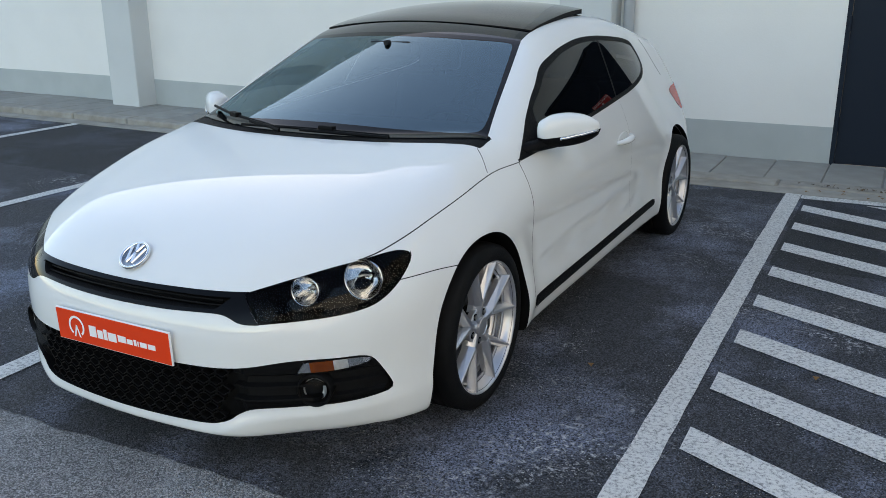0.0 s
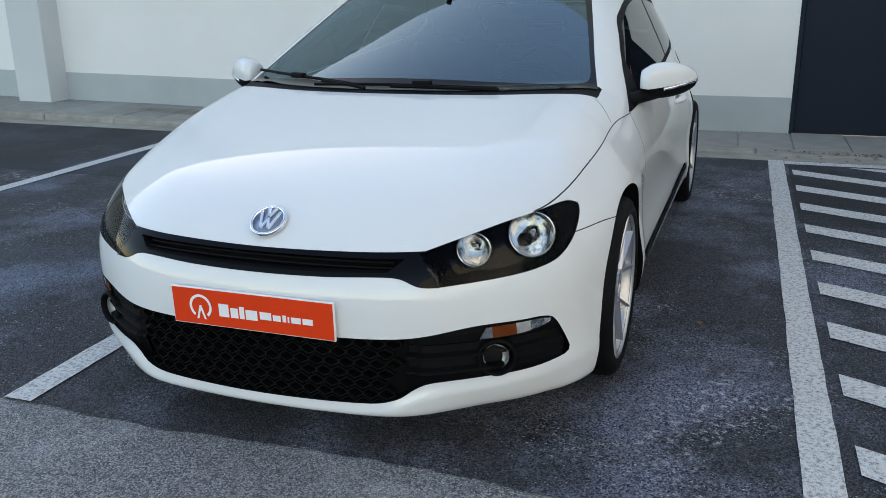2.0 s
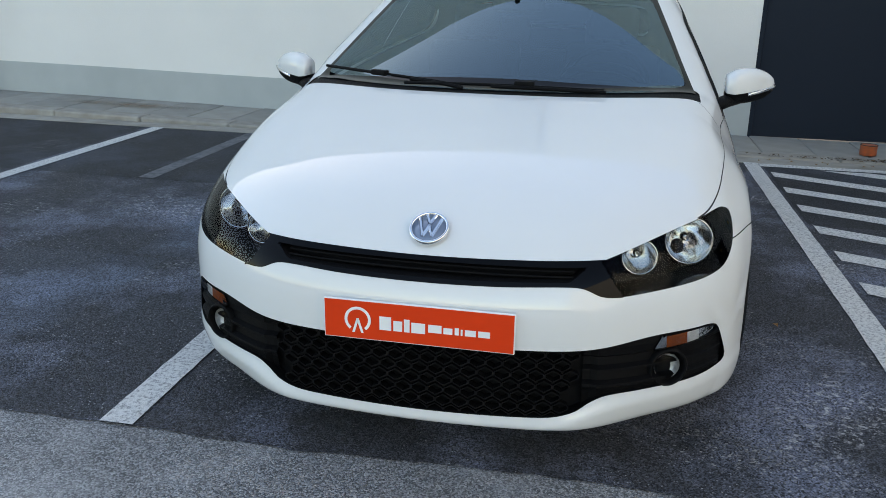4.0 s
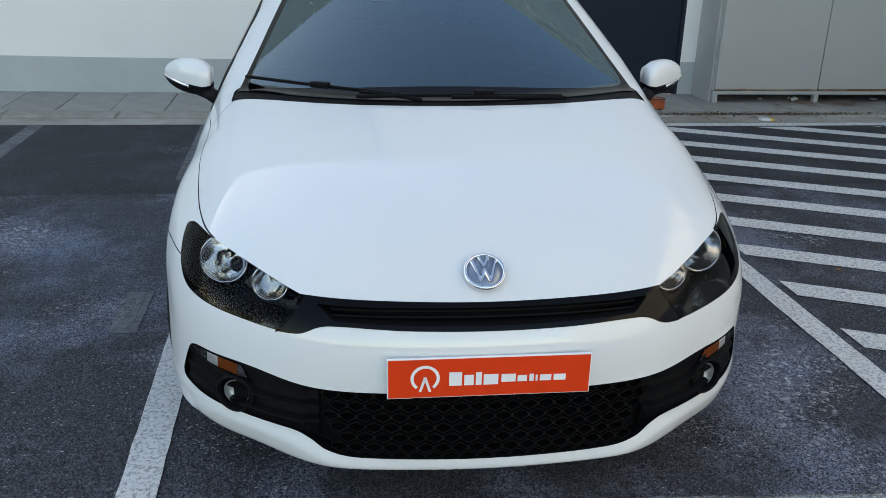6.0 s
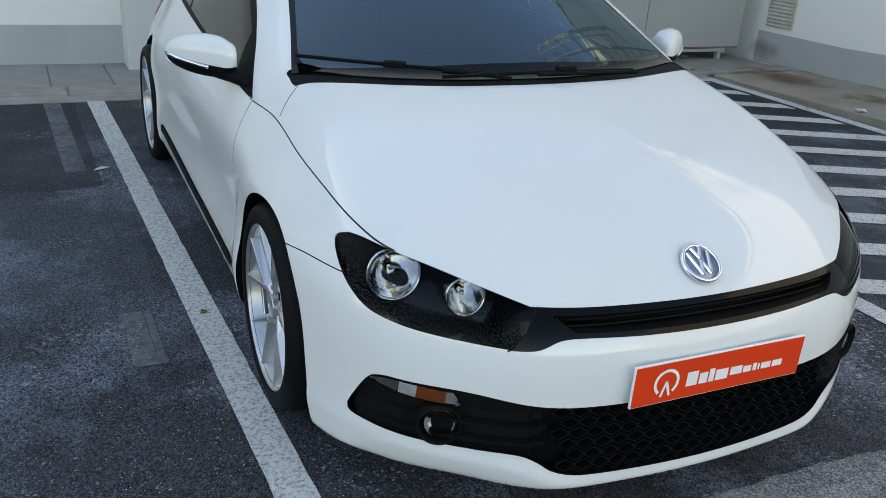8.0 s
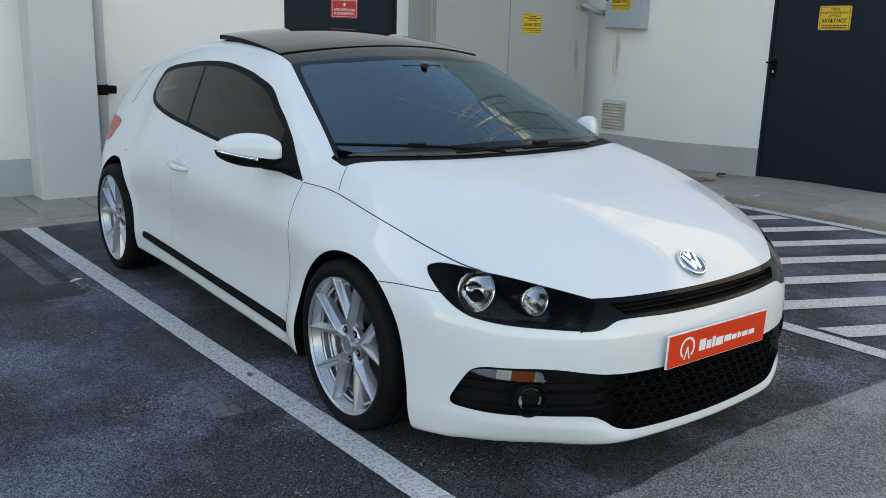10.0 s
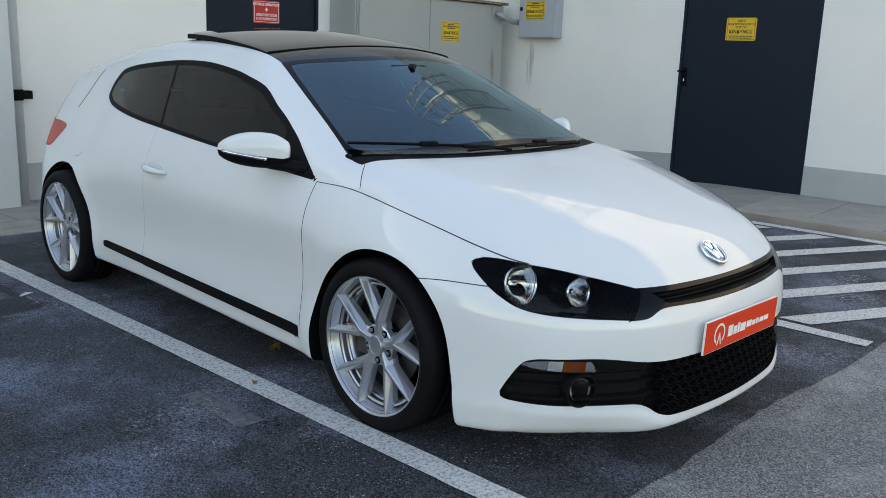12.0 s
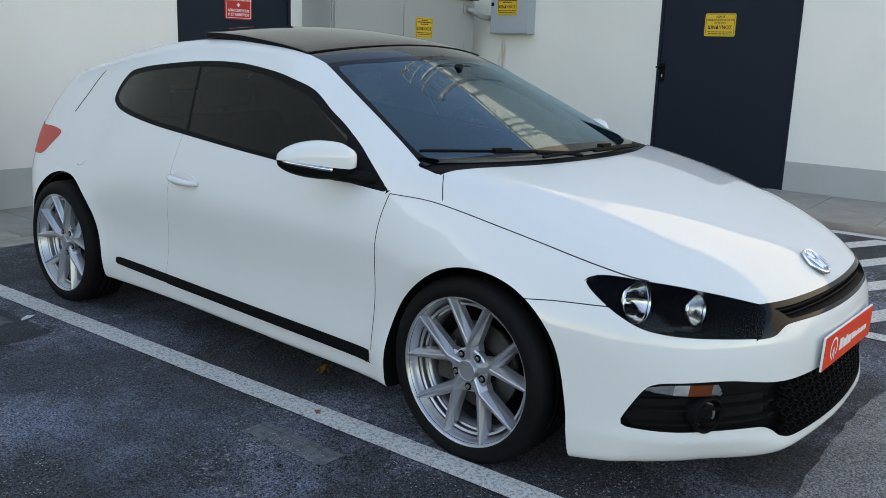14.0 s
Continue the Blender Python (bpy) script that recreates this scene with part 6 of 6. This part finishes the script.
# cabin
dash = bmesh.new()
prof = [(0.20, 0.90), (0.34, 0.915), (0.55, 0.93), (0.70, 0.925), (0.80, 0.90), (0.84, 0.84), (0.82, 0.70), (0.86, 0.45)]
cols = [[dash.verts.new((x, y + 0.10 * x * x, z - 0.05 * abs(x) ** 3)) for y, z in prof] for x in np.linspace(-0.74, 0.74, 25)]
for a, b in zip(cols, cols[1:]):
    for k in range(len(prof) - 1):
        dash.faces.new((a[k], b[k], b[k + 1], a[k + 1]))
bmesh.ops.recalc_face_normals(dash, faces=dash.faces)
part("dashboard", dash, TRIM_DARK, car, "dark plastic dashboard", True)
hood_ = bmesh.new()
add_tube(hood_, [(0.37 + 0.16 * math.cos(a), 0.74, 0.90 + 0.075 * math.sin(a)) for a in np.linspace(0, math.pi, 12)], 0.02, 8)
part("instrument_cowl", hood_, TRIM_DARK, car, smooth=True)
steer = thing("steering_wheel", "", "")
steer.parent = car
steer.matrix_local = Matrix.Translation((0.37, 0.96, 0.86)) @ pose(0, 0, 0, 65, 0, 0)
part("rim", tube([(0.185 * math.cos(a), 0.185 * math.sin(a), 0) for a in np.linspace(0, 2 * math.pi, 40, endpoint=False)], 0.015, 8, True), TRIM_DARK, steer, "dark steering wheel rim", True)
part("hub", lathe([(-0.03, 0.07), (0.01, 0.065), (0.02, 0.001)], 24, "z"), TRIM_DARK, steer)
for a in (0, math.pi, -math.pi / 2):
    part("spoke", tube([(0.05 * math.cos(a), 0.05 * math.sin(a), 0), (0.18 * math.cos(a), 0.18 * math.sin(a), 0)], 0.014, 6), TRIM_DARK, steer)


def seat(x, y, wide, top):
    st = thing("seat", "", "")
    st.parent = car
    st.matrix_local = Matrix.Translation((x, y, 0))
    part("cushion", box((-wide / 2, -0.05, 0.26), (wide / 2, 0.5, 0.48), 0.06, segments=3), FABRIC, st, "dark seat cushion", True)
    part("backrest", box((-wide / 2, -0.07, 0.0), (wide / 2, 0.07, top), 0.06, Matrix.Translation((0, 0.5, 0.42)) @ pose(0, 0, 0, -20, 0, 0), 3), FABRIC, st, "dark backrest", True)
    for hx_ in ((0.0,) if wide < 0.6 else (-0.3, 0.3)):
        hr = part("headrest", box((hx_ - 0.13, -0.05, 0.0), (hx_ + 0.13, 0.05, 0.17), 0.045, Matrix.Translation((0, 0.5 + 0.34 * (top + 0.03), 0.42 + 0.94 * (top + 0.03))) @ pose(0, 0, 0, -14, 0, 0), 3), FABRIC, st, "dark headrest", True)
        for d_ in (-0.045, 0.045):
            part("post", tube([(hx_ + d_, 0.5 + 0.34 * (top - 0.05), 0.42 + 0.94 * (top - 0.05)), (hx_ + d_, 0.5 + 0.34 * (top + 0.07), 0.42 + 0.94 * (top + 0.07))], 0.006, 6), CHROME, hr, "chrome headrest post")


seat(0.37, 1.20, 0.5, 0.60)
seat(-0.37, 1.20, 0.5, 0.60)
seat(0.0, 2.02, 1.15, 0.50)
im = thing("interior_mirror", "", "")
im.parent = car
part("mirror_body", box((-0.11, 0.80, 1.185), (0.11, 0.83, 1.25), 0.014, segments=3), TRIM_DARK, im, "dark rear-view mirror", True)
part("stem", tube([(0, 0.80, 1.245), (0, 0.77, 1.245)], 0.012), TRIM_DARK, im)
car.matrix_world = CAR

# ---- slabs and kerb stones ----
slab_bm = box((0.004, 0.0, -0.05), (0.411, 0.80, 0.0), 0.006, segments=1)
slab_data = bpy.data.meshes.new("slab")
slab_bm.to_mesh(slab_data); slab_bm.free()
slab_data.materials.append(CONCRETE)
stone_bm = box((0.004, 0.0, -0.2), (0.836, 0.205, 0.0), 0.012, segments=1)
stone_data = bpy.data.meshes.new("kerb_stone")
stone_bm.to_mesh(stone_data); stone_bm.free()
stone_data.materials.append(KERB_STONE)
random.seed(4)
for i in range(-32, 11):
    x = 0.415 * i + 0.838
    if x + 0.42 > CX0 - 0.1 and x > 5.0:
        continue
    lean = math.degrees(math.atan((float(pave(x + 0.42)) - float(pave(x))) / 0.42))
    piece("slab", slab_data, pavement, Matrix.Translation((x, 4.338, float(pave(x)) + random.uniform(-0.002, 0.003))) @ pose(0, 0, 0, random.uniform(-0.2, 0.2), -lean, random.uniform(-0.3, 0.3)))
for i in range(-17, 7):
    x = 0.84 * i - 0.3
    if x > 4.9:
        continue
    lean = math.degrees(math.atan((float(pave(x + 0.84)) - float(pave(x))) / 0.84))
    piece("kerb_stone", stone_data, pavement, Matrix.Translation((x, KERB_Y + random.uniform(-0.006, 0.006), float(pave(x)) + 0.002 + random.uniform(-0.002, 0.004))) @ pose(0, 0, 0, 0, -lean, random.uniform(-0.3, 0.3)))

# slabs of the side pavement
side_bm = box((0.004, 0.004, -0.03), (0.575, 0.62, 0.0), 0.005, segments=1)
side_data = bpy.data.meshes.new("slab")
side_bm.to_mesh(side_data); side_bm.free()
side_data.materials.append(CONCRETE)
for j in range(-5, 4):
    y = 0.625 * j
    tilt = math.degrees(math.atan((float(pave_side(y + 0.62)) - float(pave_side(y))) / 0.62))
    for i in range(2):
        x = KERB_X + 0.006 + 0.581 * i
        piece("slab", side_data, side_pave, Matrix.Translation((x, y, slope(x, y) + 0.001 + random.uniform(0, 0.002))) @ pose(0, 0, 0, tilt, -math.degrees(math.atan(0.5 * pave_side(y) / 1.17)), 0))
